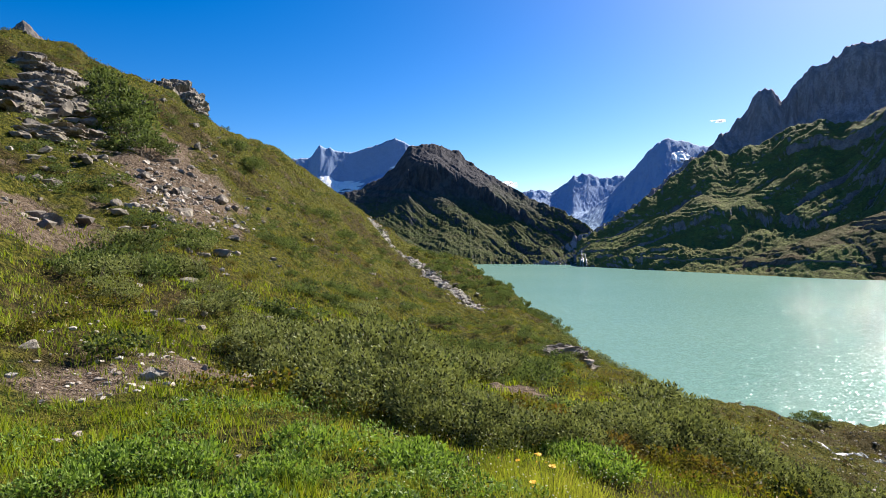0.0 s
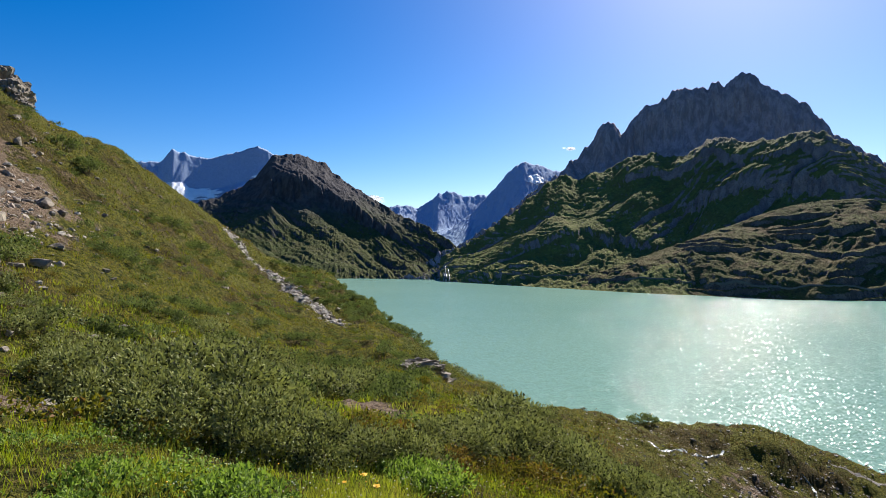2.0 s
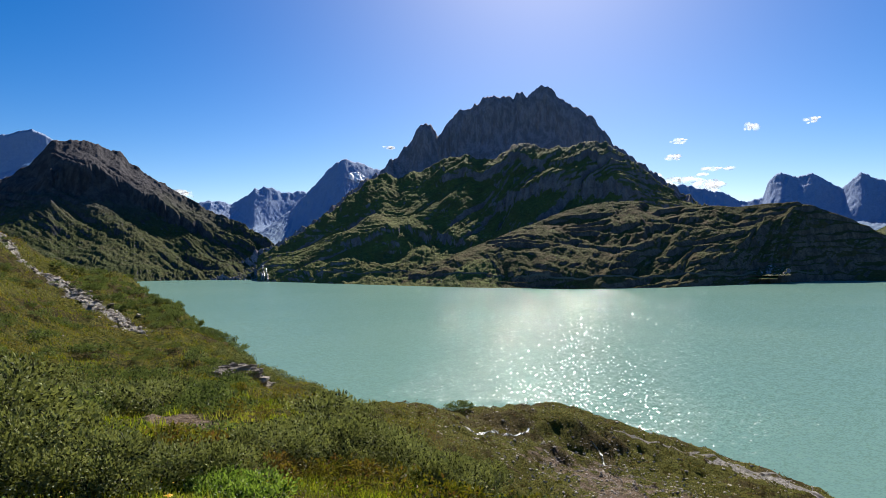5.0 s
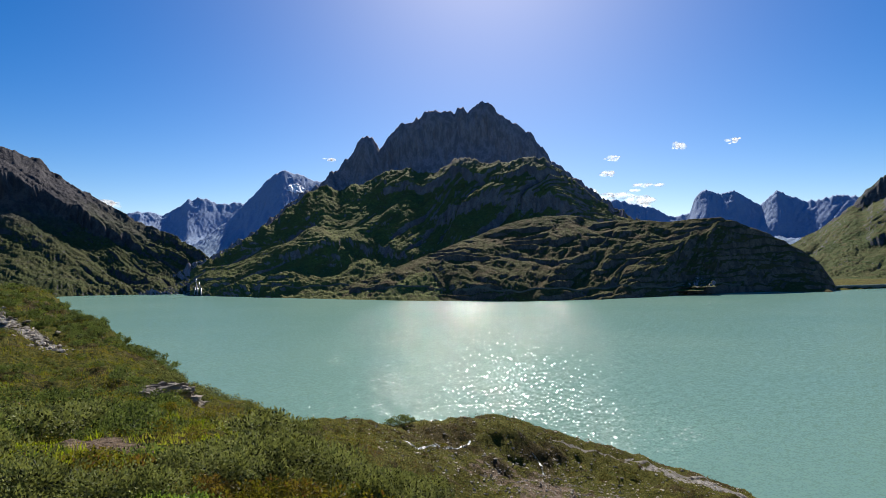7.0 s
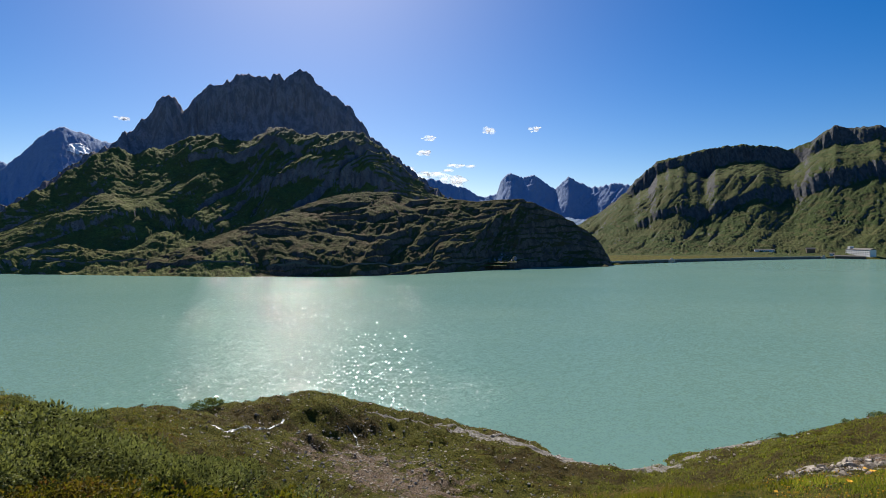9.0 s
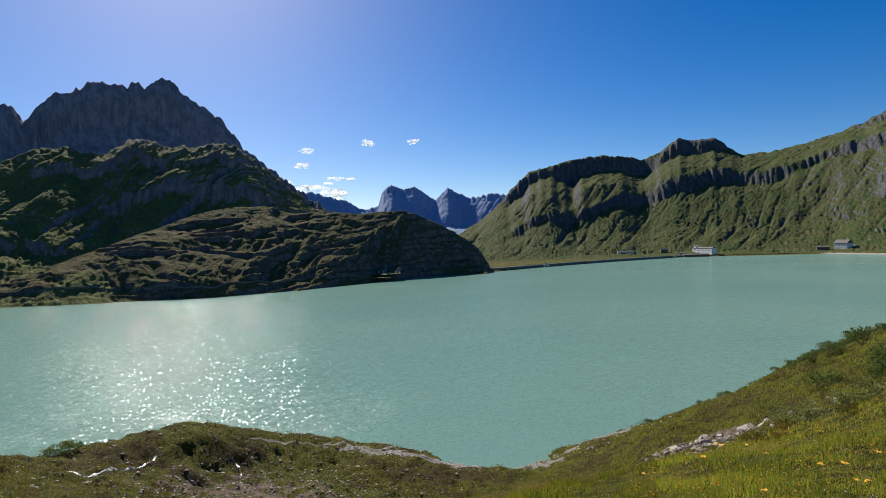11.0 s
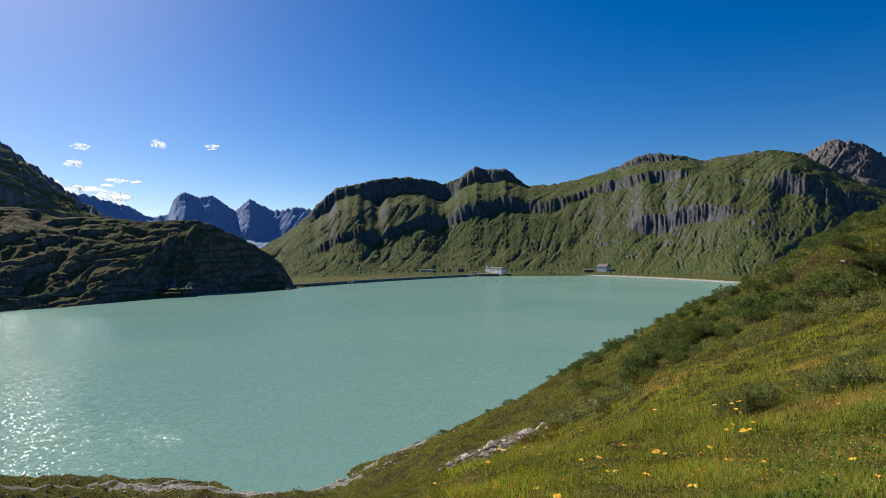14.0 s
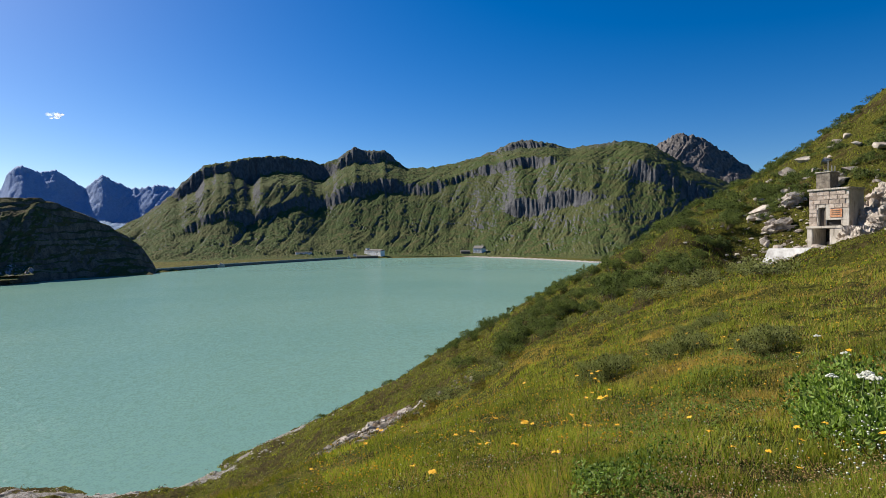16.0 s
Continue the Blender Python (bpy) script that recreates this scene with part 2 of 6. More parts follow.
GROUND = g.done(ground_colour, g.math("ADD", g.math("ADD", fine, g.math("MULTIPLY", grain, 0.25)), g.math("MULTIPLY", tuft, 2.2)), 1.0, 0.3)


# ---- ground: one sheet, cross-sections by bearing (distance, height against the eye) ----
HILLSIDE = {
    48: ((3, -1.5), (7, -1.3), (12, -0.3), (25, 4), (50, 13), (90, 26), (130, 34), (190, 40)),
    36: ((3, -1.6), (7, -1.6), (12, -1.3), (25, 1.2), (45, 8), (85, 23.5), (120, 25), (190, 26)),
    27: ((3, -1.6), (7, -1.7), (12, -1.8), (25, 0.2), (45, 6.3), (85, 19.5), (120, 20), (190, 20)),
    22: ((3, -1.6), (7, -1.8), (13, -2.2), (25, -0.6), (45, 4.3), (85, 15.6), (120, 14), (190, 8)),
    15: ((3, -1.65), (8, -2.1), (14, -2.6), (28, -1.8), (50, 2.0), (95, 11.8), (130, 11), (190, 5)),
}
SPUR = {
    8: ((3, -1.7), (8, -2.3), (15, -3.2), (30, -3.6), (55, -1.8), (100, 3.7), (130, 2), (190, -10)),
    3: ((3, -1.75), (8, -2.5), (15, -3.8), (30, -5), (55, -4.8), (100, -1.9), (125, -6), (190, -30)),
    -2: ((3, -1.8), (8, -2.6), (15, -4), (30, -5.6), (55, -6.0), (88, -3.6), (115, -10), (170, -45)),
    -6: ((3, -1.8), (8, -2.7), (15, -4.1), (30, -5.6), (50, -6.1), (70, -6.6), (95, -18), (150, -53)),
    -10: ((3, -1.85), (8, -2.8), (15, -4.2), (28, -6), (52, -8.0), (75, -17), (130, -53)),
    -14: ((3, -1.9), (8, -2.9), (15, -4.4), (28, -6.5), (44, -9.3), (65, -19), (125, -50)),
}
GULLY = {
    -19: ((3, -1.9), (8, -3.1), (15, -4.9), (28, -7.4), (44, -10.6), (65, -19), (100, -29), (140, -50)),
    -24: ((3, -2), (8, -3.3), (15, -5.6), (28, -9), (50, -17), (75, -23), (98, -26.6), (125, -37), (150, -53)),
    -32: ((3, -2), (8, -3.6), (15, -6.6), (28, -13), (50, -22.5), (80, -27), (112, -31.3), (135, -43), (160, -53)),
}
FORESHORE = {
    -41: ((3, -2), (8, -3.8), (15, -7.2), (28, -15.5), (50, -26), (80, -32.5), (101, -34), (116, -31.2), (135, -42), (155, -53)),
    -50: ((3, -2), (8, -3.9), (15, -7.5), (28, -17), (50, -29), (80, -35), (104, -38), (118, -36.4), (133, -42), (155, -53)),
    -60: ((3, -2), (8, -3.9), (15, -7.4), (28, -17), (50, -30), (80, -37), (115, -41), (128, -43.6), (150, -53)),
    -71: ((3, -1.95), (8, -3.6), (15, -6.9), (28, -16), (50, -28), (80, -37), (105, -42), (116, -44.9), (140, -53)),
    -78: ((3, -1.9), (8, -3.4), (16, -6.6), (28, -13), (50, -25), (80, -34), (110, -41), (128, -45), (150, -53)),
}
MEADOW = {
    -86: ((3, -1.85), (8, -3.1), (18, -6.9), (30, -12), (50, -18), (80, -26), (120, -36), (148, -44.5), (175, -53)),
    -92: ((3, -1.8), (8, -2.9), (20, -6.7), (32, -11), (50, -16), (80, -23), (125, -31), (150, -42), (180, -53)),
    -100: ((3, -1.75), (8, -2.6), (22, -6.3), (35, -9.4), (55, -13), (90, -16.5), (130, -22), (160, -34), (195, -53)),
    -107: ((3, -1.7), (8, -2.4), (24, -4.8), (40, -8), (65, -10), (100, -10.5), (140, -14.8), (175, -28), (210, -50)),
    -114: ((3, -1.65), (8, -2.2), (26, -4), (45, -6), (70, -5.5), (100, -3.5), (145, -4.3), (190, -12)),
}
UPPER_SLOPE = {
    -120: ((3, -1.6), (8, -2), (28, -3), (50, -3.4), (75, -1), (105, 2.4), (150, 5.2), (190, 3)),
    -126: ((3, -1.6), (8, -1.9), (30, -2.2), (60, -3.2), (80, -3.9), (96, 2.5), (116, 8), (150, 14), (190, 16)),
    -131: ((3, -1.55), (8, -1.8), (30, -1.8), (60, -1.8), (82, -1.3), (86, -0.9), (97, 6), (116, 13), (145, 21.4), (190, 26)),
    -136: ((3, -1.5), (8, -1.6), (30, -0.8), (60, 0.2), (78, 1.0), (94, 7), (116, 18), (140, 30), (190, 36)),
    -150: ((3, -1.45), (8, -1.2), (30, 3), (60, 12), (110, 35), (190, 55)),
}
BEHIND = {
    180: ((3, -1.3), (8, -0.5), (30, 8), (60, 22), (110, 45), (190, 70)),
    130: ((3, -1.3), (8, -0.5), (30, 8), (60, 22), (110, 45), (190, 70)),
    80: ((3, -1.35), (8, -0.7), (30, 6), (60, 18), (110, 38), (190, 58)),
}
sections = {}
for block in (HILLSIDE, SPUR, GULLY, FORESHORE, MEADOW, UPPER_SLOPE, BEHIND):
    sections.update(block)
sections[-180] = sections[180]
# lake shore on the far side: bearing, distance
SHORE = ((-180, 900), (-125, 1100), (-112, 1170), (-105, 1430), (-100, 1600), (-88, 1560), (-80, 1230), (-71, 960), (-68, 930), (-65, 890),
         (-58, 757), (-52, 677), (-45, 643), (-37, 660), (-27, 715), (-21, 790), (-13, 950), (-4, 1000), (20, 900), (180, 900))

fine_b = np.arange(-142, 48.01, 0.32)
bearings = np.concatenate([np.arange(-180, -142, 2.0), fine_b, np.arange(50, 180, 2.5)])
radii = np.concatenate([[0.02], np.geomspace(0.5, 30, 115), np.arange(30.8, 150, 0.85), np.geomspace(152, 200, 14), np.geomspace(215, 600, 12), np.arange(620, 1800, 25), np.geomspace(1850, 4900, 10)])
keys = sorted(sections)
near_r = radii[radii <= 201]
prof = np.stack([pchip(np.log([0.3] + [p[0] for p in sections[k]]), [-1.62 - 0.1 * (-90 < k < 0)] + [p[1] for p in sections[k]], np.log(np.maximum(near_r, 0.3))) for k in keys])
base = pchip(keys, prof, bearings)
B, Rn = np.meshgrid(bearings, near_r, indexing="ij")
X, Y = polar(B, Rn)
amp = smooth(Rn, 2, 14)
base += amp * (0.16 * fbm(X / 2.2, Y / 2.2, 3, 5) + 0.45 * smooth(Rn, 10, 40) * fbm(X / 8, Y / 8, 4, 9) + 0.7 * smooth(Rn, 30, 80) * fbm(X / 18, Y / 18, 4, 12)
               + 0.3 * smooth(Rn, 5, 11) * (0.3 - np.abs(gnoise(X / 1.5, Y / 1.5, 14))) + 0.9 * smooth(Rn, 14, 30) * (0.3 - np.abs(gnoise(X / 4.5, Y / 4.5, 15))) + 0.75 * smooth(Rn, 34, 60) * (0.3 - np.abs(gnoise(X / 2.9, Y / 2.9, 17))) + 1.3 * smooth(Rn, 40, 80) * (0.3 - np.abs(gnoise(X / 11, Y / 11, 16))))
last = base[:, -1:]
shore = np.interp(bearings, [s[0] for s in SHORE], [s[1] for s in SHORE])[:, None]
Ro = radii[radii > 201][None, :]
beyond = -EYE - 8 + 11 * smooth(Ro - shore, -25, 25)
fall = smooth(Ro, 200, 420)
outer = last * (1 - fall) + beyond * fall
HEIGHT = np.concatenate([base, outer], 1) + EYE


def ground_z(x, y):
    """Height of the ground sheet at plan places."""
    x, y = np.atleast_1d(np.asarray(x, float)), np.atleast_1d(np.asarray(y, float))
    b = np.degrees(np.arctan2(-x, y))
    r = np.clip(np.hypot(x, y), radii[0], radii[-1] - 1)
    i = np.clip(np.searchsorted(bearings, b) - 1, 0, len(bearings) - 2)
    j = np.clip(np.searchsorted(radii, r) - 1, 0, len(radii) - 2)
    u = np.clip((b - bearings[i]) / (bearings[i + 1] - bearings[i]), 0, 1)
    v = (r - radii[j]) / (radii[j + 1] - radii[j])
    return (HEIGHT[i, j] * (1 - u) * (1 - v) + HEIGHT[i + 1, j] * u * (1 - v) + HEIGHT[i, j + 1] * (1 - u) * v + HEIGHT[i + 1, j + 1] * u * v)


def spot(b, r, half_b, half_r):
    """A soft patch of ground round a bearing and distance."""
    return np.exp(-((BB - b) / half_b) ** 2 - ((RR - r) / half_r) ** 2)


BB, RR = np.meshgrid(bearings, radii, indexing="ij")
bare = 0.33 * smooth(BB, 8, 16) * smooth(RR, 12, 24) * smooth(RR, 110, 90) + 0.85 * spot(35, 8, 7, 1.6) + 0.9 * spot(22, 9.5, 7, 1.6) + 0.9 * spot(25, 40, 4, 9) + 0.5 * spot(36, 22, 5, 6) + 1.3 * spot(-5.5, 15.5, 2.6, 1.5) + 1.1 * spot(-9, 14.2, 2.4, 1.0) + 0.55 * spot(-52, 80, 12, 14) + 0.45 * spot(-44, 96, 12, 12) + 0.5 * spot(-20, 17, 4, 2) + 0.7 * spot(-90.5, 57, 7, 8)
scree_amount = sum(0.8 * spot(7 - k, 86 - 3.6 * k, 0.75, 3.2) for k in range(11)) + 0.42 * spot(34, 50, 5, 13) + 0.3 * spot(-50, 85, 12, 14) + 0.22 * spot(-43, 96, 8, 8) + 0.45 * spot(-90, 58, 4, 12) + 0.8 * spot(-131.5, 84, 3.5, 9) + 0.9 * spot(-66, 117, 14, 5) + 0.9 * spot(-80, 133, 6, 6)
scree_amount = scree_amount + 0.9 * smooth(RR, 400, 800) * smooth(np.abs(RR - shore), 45, 10) * smooth(BB, -97, -101) * smooth(BB, -118, -113)
gx, gy = polar(BB, RR)
ground_me = mesh_of("ground", np.stack([gx, gy, HEIGHT], -1).reshape(-1, 3), grid_faces(len(bearings), len(radii), True), GROUND, sheet=True)
attribute(ground_me, "bare", bare)
attribute(ground_me, "scree", scree_amount)
ground = tagged(new("ground", ground_me), "grassy alpine slope falling to a lake, with stony bare patches", "ground", kind="structure")

lake_me = mesh_of("lake", np.array([(-4000, -4000, 0), (4000, -4000, 0), (4000, 4000, 0), (-4000, 4000, 0)]), [(0, 1, 2, 3)], LAKE)
lake = tagged(new("lake", lake_me), "milky turquoise glacier lake with small sunlit ripples", "lake", kind="structure")


# ---- mountains ----
def mountain(name, label, crest, foot, material, step, rows_up, profile=((0, 0), (1, 1)), rough=0.05, rib=200.0, seed=1, jag=0.0, lean=0.4, steep=1.0, cliffs=(), flute=14.0, gully=6.0, ledge=0.0, ledge_high=8.0, grit=1.0, swell=1.0, wander=0.04, teeth=36.0, pillar=52.0):
    """A mountain side from its foot line to its crest line and a little down the back. crest and foot: bearing, distance, height;
    profile: how height goes with distance between the two; steep: the slope's depth against the plan, below 1 for a steeper one.
    cliffs: rock bands, each a course of (bearing, share of the height), its share of the whole height and its half depth. Ribs and gullies
    run down the slope, ledges across it. Returns the object and its surface."""
    crest, foot = sorted(crest), sorted(foot)
    bs = np.arange(crest[0][0], crest[-1][0] + step / 2, step)
    cb = [c[0] for c in crest]
    cr = pchip(cb, [c[1] for c in crest], bs)
    cz = 0.4 * pchip(cb, [c[2] for c in crest], bs) + 0.6 * np.interp(bs, cb, [c[2] for c in crest])
    fr = np.interp(bs, [c[0] for c in foot], [c[1] for c in foot])
    fz = np.interp(bs, [c[0] for c in foot], [c[2] for c in foot])
    close = (fr + steep * (cr - fr)) / cr
    cr, cz = cr * close, EYE + (cz - EYE) * close
    v = np.concatenate([np.linspace(0, 1, rows_up), [1.06, 1.16, 1.35]])
    s = np.radians(bs)[:, None] * cr.mean()
    length = (cr - fr)[:, None]
    height = (cz - fz)[:, None]
    V = v[None, :] + 0 * s
    up = np.minimum(V, 1)
    r = fr[:, None] + length * V
    w = up * length
    edge = np.sin(np.pi * up) ** 0.7
    swung = np.clip(up + wander * fbm(s / 300, w / 380, 3, seed + 2) * edge, 0, 1)
    P = np.interp(swung, [p[0] for p in profile], [p[1] for p in profile])
    warp = fbm(s / 260, w / 260, 3, seed + 3)
    # rock bands: part of the height is gained in sudden fluted steps
    step_sum, share_sum = 0.0, 0.0
    for i, (course, share, depth) in enumerate(cliffs):
        course = sorted(course)
        at = np.interp(np.interp(bs, [c[0] for c in course], [c[1] for c in course]), [p[1] for p in profile], [p[0] for p in profile])[:, None]
        envelope = (smooth(bs, course[0][0] - 1.2, course[0][0] + 1.2) * smooth(-bs, -course[-1][0] - 1.2, -course[-1][0] + 1.2))[:, None]
        amount = share * envelope * np.clip(0.85 + 0.6 * fbm(s / 150, 0 * s, 3, seed + 40 + i), 0.3, 1.3)
        buttress = ridged(s / pillar + 0.5 * warp, w / 600, 4, seed + 33 + i, 0.6)
        line = at + 0.03 * fbm(s / 180, w / 900, 3, seed + 70 + i) - flute / np.maximum(length, 60) * (buttress - 0.2)
        line = np.minimum(line, 1 - 1.1 * depth)
        step_sum = step_sum + amount * smooth(swung, line - depth, line + depth)
        share_sum = share_sum + amount
    P = P * (1 - share_sum) + step_sum
    z = fz[:, None] + height * np.where(V <= 1, P, 1 - (V - 1) * 2.2)
    hm = np.abs(cz - fz).mean()
    env = smooth(up, 0.0, 0.2) * (1 - 0.85 * smooth(up, 0.7, 1.0)) * np.where(V > 1, 0.3, 1)
    sl = s + lean * w + 60 * warp
    ribs = ridged(sl / rib, w / (rib * 4), 5, seed, 0.52)
    broad = fbm(s / (rib * 1.3), w / (rib * 1.1), 3, seed + 50)
    z = z + hm * rough * env * (ribs + swell * broad)
    # narrow water-cut gullies
    for k, (wide, deep) in enumerate(((150.0, 1.0), (62.0, 0.5), (27.0, 0.22))):
        cut = np.exp(-(gnoise((s + lean * w + 14 * warp) / wide + 7 * k, w / (wide * 9), seed + 80 + k) / 0.08) ** 2)
        z = z - gully * deep * cut * smooth(up, 0.02, 0.25) * (1 - 0.8 * smooth(up, 0.8, 1.0)) * np.clip(0.6 + 1.4 * fbm(s / 300, w / 200, 2, seed + 84 + k), 0, 1.4)
    if ledge:
        level = z / ledge_high + 1.7 * fbm(s / 300, w / 120, 5, seed + 8, 0.55) + 0.004 * s
        part_up = level - np.floor(level)
        rise = smooth(part_up, 0.55, 0.95) - part_up
        broken = np.clip(0.5 + 1.6 * fbm(s / 60, w / 40, 3, seed + 9), 0, 1.3)
        z = z + ledge * ledge_high * rise * broken * smooth(up, 0, 0.06) * (1 - 0.6 * smooth(up, 0.9, 1))
    crags = ridged(s / 21 + 0.8 * warp, w / 26, 4, seed + 90, 0.6) - 0.35
    z = z + grit * (1.5 * crags * (0.5 + np.clip(2 * fbm(s / 120, w / 90, 2, seed + 91), 0, 1.2)) + 0.9 * fbm(s / 9, w / 9, 2, seed + 92)) * smooth(up, 0, 0.05) * (1 - 0.4 * smooth(up, 0.85, 1.0))
    if jag:
        tooth = 0.5 * ridged(s / (3 * teeth), w / 160, 3, seed + 5, 0.6) + 0.8 * ridged(s / teeth, w / 80, 3, seed + 15, 0.6) + 0.6 * gnoise(s / (5 * teeth), w / 300, seed + 4)
        z = z + jag * tooth * smooth(up, 0.8, 1.0)
    x, y = polar(bs[:, None], r)
    co = np.stack([x, y, z], -1)
    ob = new(name, mesh_of(name, co.reshape(-1, 3), grid_faces(len(bs), len(v)), material, sheet=True))
    tagged(ob, label, "mountain", kind="structure")

    def surface(bearing, rise):
        bi = np.clip((np.asarray(bearing, float) - bs[0]) / step, 0, len(bs) - 1.001)
        vj = np.clip(np.asarray(rise, float) * (rows_up - 1), 0, rows_up - 1.001)
        i, j = bi.astype(int), vj.astype(int)
        u, q = (bi - i)[..., None], (vj - j)[..., None]
        return (co[i, j] * (1 - u) + co[i + 1, j] * u) * (1 - q) + (co[i, j + 1] * (1 - u) + co[i + 1, j + 1] * u) * q

    return ob, surface


GLACIER_CREST = [(16, 4300, 573), (14.3, 4300, 649), (13.0, 4300, 642), (11.9, 4300, 741), (10.0, 4300, 703), (8.7, 4300, 695), (6.7, 4300, 741), (4.5, 4300, 788), (3.3, 4300, 757), (1.5, 4300, 680), (-1, 4300, 535)]
DARK_CREST = [(13, 1900, 145), (10.7, 1900, 185), (7.9, 1900, 218), (5.7, 1900, 258), (4.3, 1900, 295), (3.3, 1900, 346), (2.0, 1900, 353), (0.6, 1900, 356), (-0.8, 1900, 339),
              (-1.7, 1900, 332), (-2.7, 1850, 292), (-3.8, 1800, 262), (-6.6, 1700, 196), (-9.3, 1550, 136), (-12.0, 1400, 100), (-14.1, 1250, 64), (-16, 1150, 18)]
VALLEY_CREST = [(-5, 4500, 320), (-8.8, 4500, 415), (-10.7, 4500, 391), (-12.3, 4500, 455), (-12.8, 4500, 502), (-14.2, 4500, 518), (-15.2, 4500, 486), (-16.8, 4500, 494), (-18.3, 4500, 502), (-22, 4500, 439)]
SNOW_CREST = [(-10, 3600, 60), (-12, 3600, 108), (-14.1, 3600, 196), (-16.2, 3600, 290), (-18.3, 3600, 436), (-19.8, 3600, 545), (-21.2, 3600, 602), (-22.7, 3600, 583), (-24.1, 3600, 545), (-25.5, 3600, 532), (-27, 3600, 519), (-30, 3600, 423)]
WEST_CREST_SOUTH = [(-7, 1120, -8), (-10, 1090, 12), (-12.9, 1070, 38), (-15.1, 1080, 57), (-17.1, 1090, 81), (-19.1, 1102, 114), (-21.2, 1151, 144), (-22.7, 1184, 176), (-24.3, 1219, 203), (-25.7, 1249, 231), (-26.5, 1267, 250), (-27.9, 1282, 283), (-28.5, 1283, 313), (-29.2, 1286, 326), (-29.8, 1289, 319), (-30.5, 1292, 301), (-31.2, 1294, 322), (-32.1, 1298, 347), (-33.2, 1302, 360), (-34.3, 1306, 368), (-35.2, 1310, 386), (-36.3, 1314, 390)]
WEST_CREST_NORTH = [(-38.0, 1320, 382), (-38.3, 1321, 397), (-38.9, 1324, 395), (-39.3, 1326, 385), (-40.0, 1328, 400), (-40.8, 1331, 410), (-41.6, 1328, 403), (-42.2, 1323, 382), (-43.3, 1314, 361), (-44.4, 1306, 346), (-45.5, 1297, 326), (-46.6, 1289, 295), (-47.4, 1282, 266), (-48.8, 1265, 241), (-50.9, 1234, 192), (-52.4, 1210, 166), (-54.0, 1186, 136), (-55.5, 1163, 118), (-58, 1125, 94), (-62, 1080, 58)]
SPUR_CREST = [(-24, 755, -6), (-26.5, 762, 10), (-32.0, 780, 38), (-36.5, 800, 62), (-39.3, 820, 78), (-43.2, 847, 100), (-46.5, 870, 110), (-49.2, 888, 113), (-51.9, 906, 105), (-55.0, 927, 108), (-58.0, 947, 103),
              (-60.4, 962, 107), (-62.4, 974, 108), (-64.5, 986, 97), (-67.0, 1000, 76), (-68.6, 1000, 59), (-69.8, 1000, 40), (-70.6, 1000, 17), (-71.2, 1000, -6)]
BLUE_CREST = [(-50, 4300, 421), (-53.5, 4300, 467), (-55.5, 4300, 429), (-57.0, 4300, 383), (-58.2, 4300, 323), (-59.9, 4300, 353), (-60.5, 4300, 467), (-61.3, 4300, 505), (-62.5, 4300, 474), (-63.6, 4300, 489), (-64.5, 4300, 444),
              (-65.6, 4300, 391), (-66.9, 4300, 467), (-67.9, 4300, 436), (-69.5, 4300, 399), (-71.1, 4300, 421), (-72.6, 4300, 406), (-75, 4300, 391), (-78, 4300, 346)]
NORTH_CREST_A = [(-64, 2300, 25), (-67.6, 2398, 87), (-69.8, 2458, 144), (-72.1, 2521, 226), (-73.5, 2559, 300), (-74.9, 2597, 364), (-77.9, 2658, 400), (-81.4, 2728, 438), (-84.6, 2792, 427), (-85.6, 2812, 410), (-87.3, 2846, 450),
                 (-88.8, 2876, 506), (-89.7, 2894, 493), (-91.7, 2877, 490), (-93.9, 2848, 405)]
NORTH_CREST_B = [(-95.5, 2827, 402), (-98.3, 2789, 417), (-102.3, 2736, 464), (-104.2, 2711, 504), (-106.1, 2689, 509), (-108.3, 2667, 482), (-109.9, 2651, 455), (-112.6, 2624, 465), (-115.1, 2599, 466), (-116.6, 2584, 454),
                 (-117.6, 2574, 434), (-121.0, 2540, 325), (-124.2, 2508, 251), (-130, 2500, 176)]
GREY_CREST = [(-113, 3300, 450), (-116.6, 3300, 503), (-117.9, 3300, 556), (-119.8, 3300, 603), (-121.5, 3300, 574), (-123.3, 3300, 497), (-125.5, 3300, 398), (-128, 3300, 276)]
SPIRE_CREST = [(39, 1200, 378), (37.6, 1200, 389), (36.8, 1200, 396), (35.6, 1200, 423), (34.6, 1200, 400), (33.7, 1200, 376), (32, 1200, 322)]

SHOULDER_CREST = [(-13, 1000, 34), (-15.1, 1010, 55), (-17.1, 1020, 77), (-20, 1045, 118), (-22.5, 1078, 156), (-25.0, 1110, 189), (-26.4, 1118, 184), (-27.8, 1120, 194), (-29.6, 1116, 204), (-31.6, 1110, 224), (-33.2, 1100, 226), (-34.8, 1090, 212), (-36.4, 1072, 216), (-37.9, 1060, 230), (-39.4, 1050, 232), (-41, 1036, 222), (-43, 1030, 219), (-45, 1034, 226), (-47, 1040, 221), (-48.8, 1040, 198), (-50.9, 1045, 161), (-52.4, 1050, 142), (-54, 1050, 119), (-57, 1050, 96), (-61, 1030, 60)]

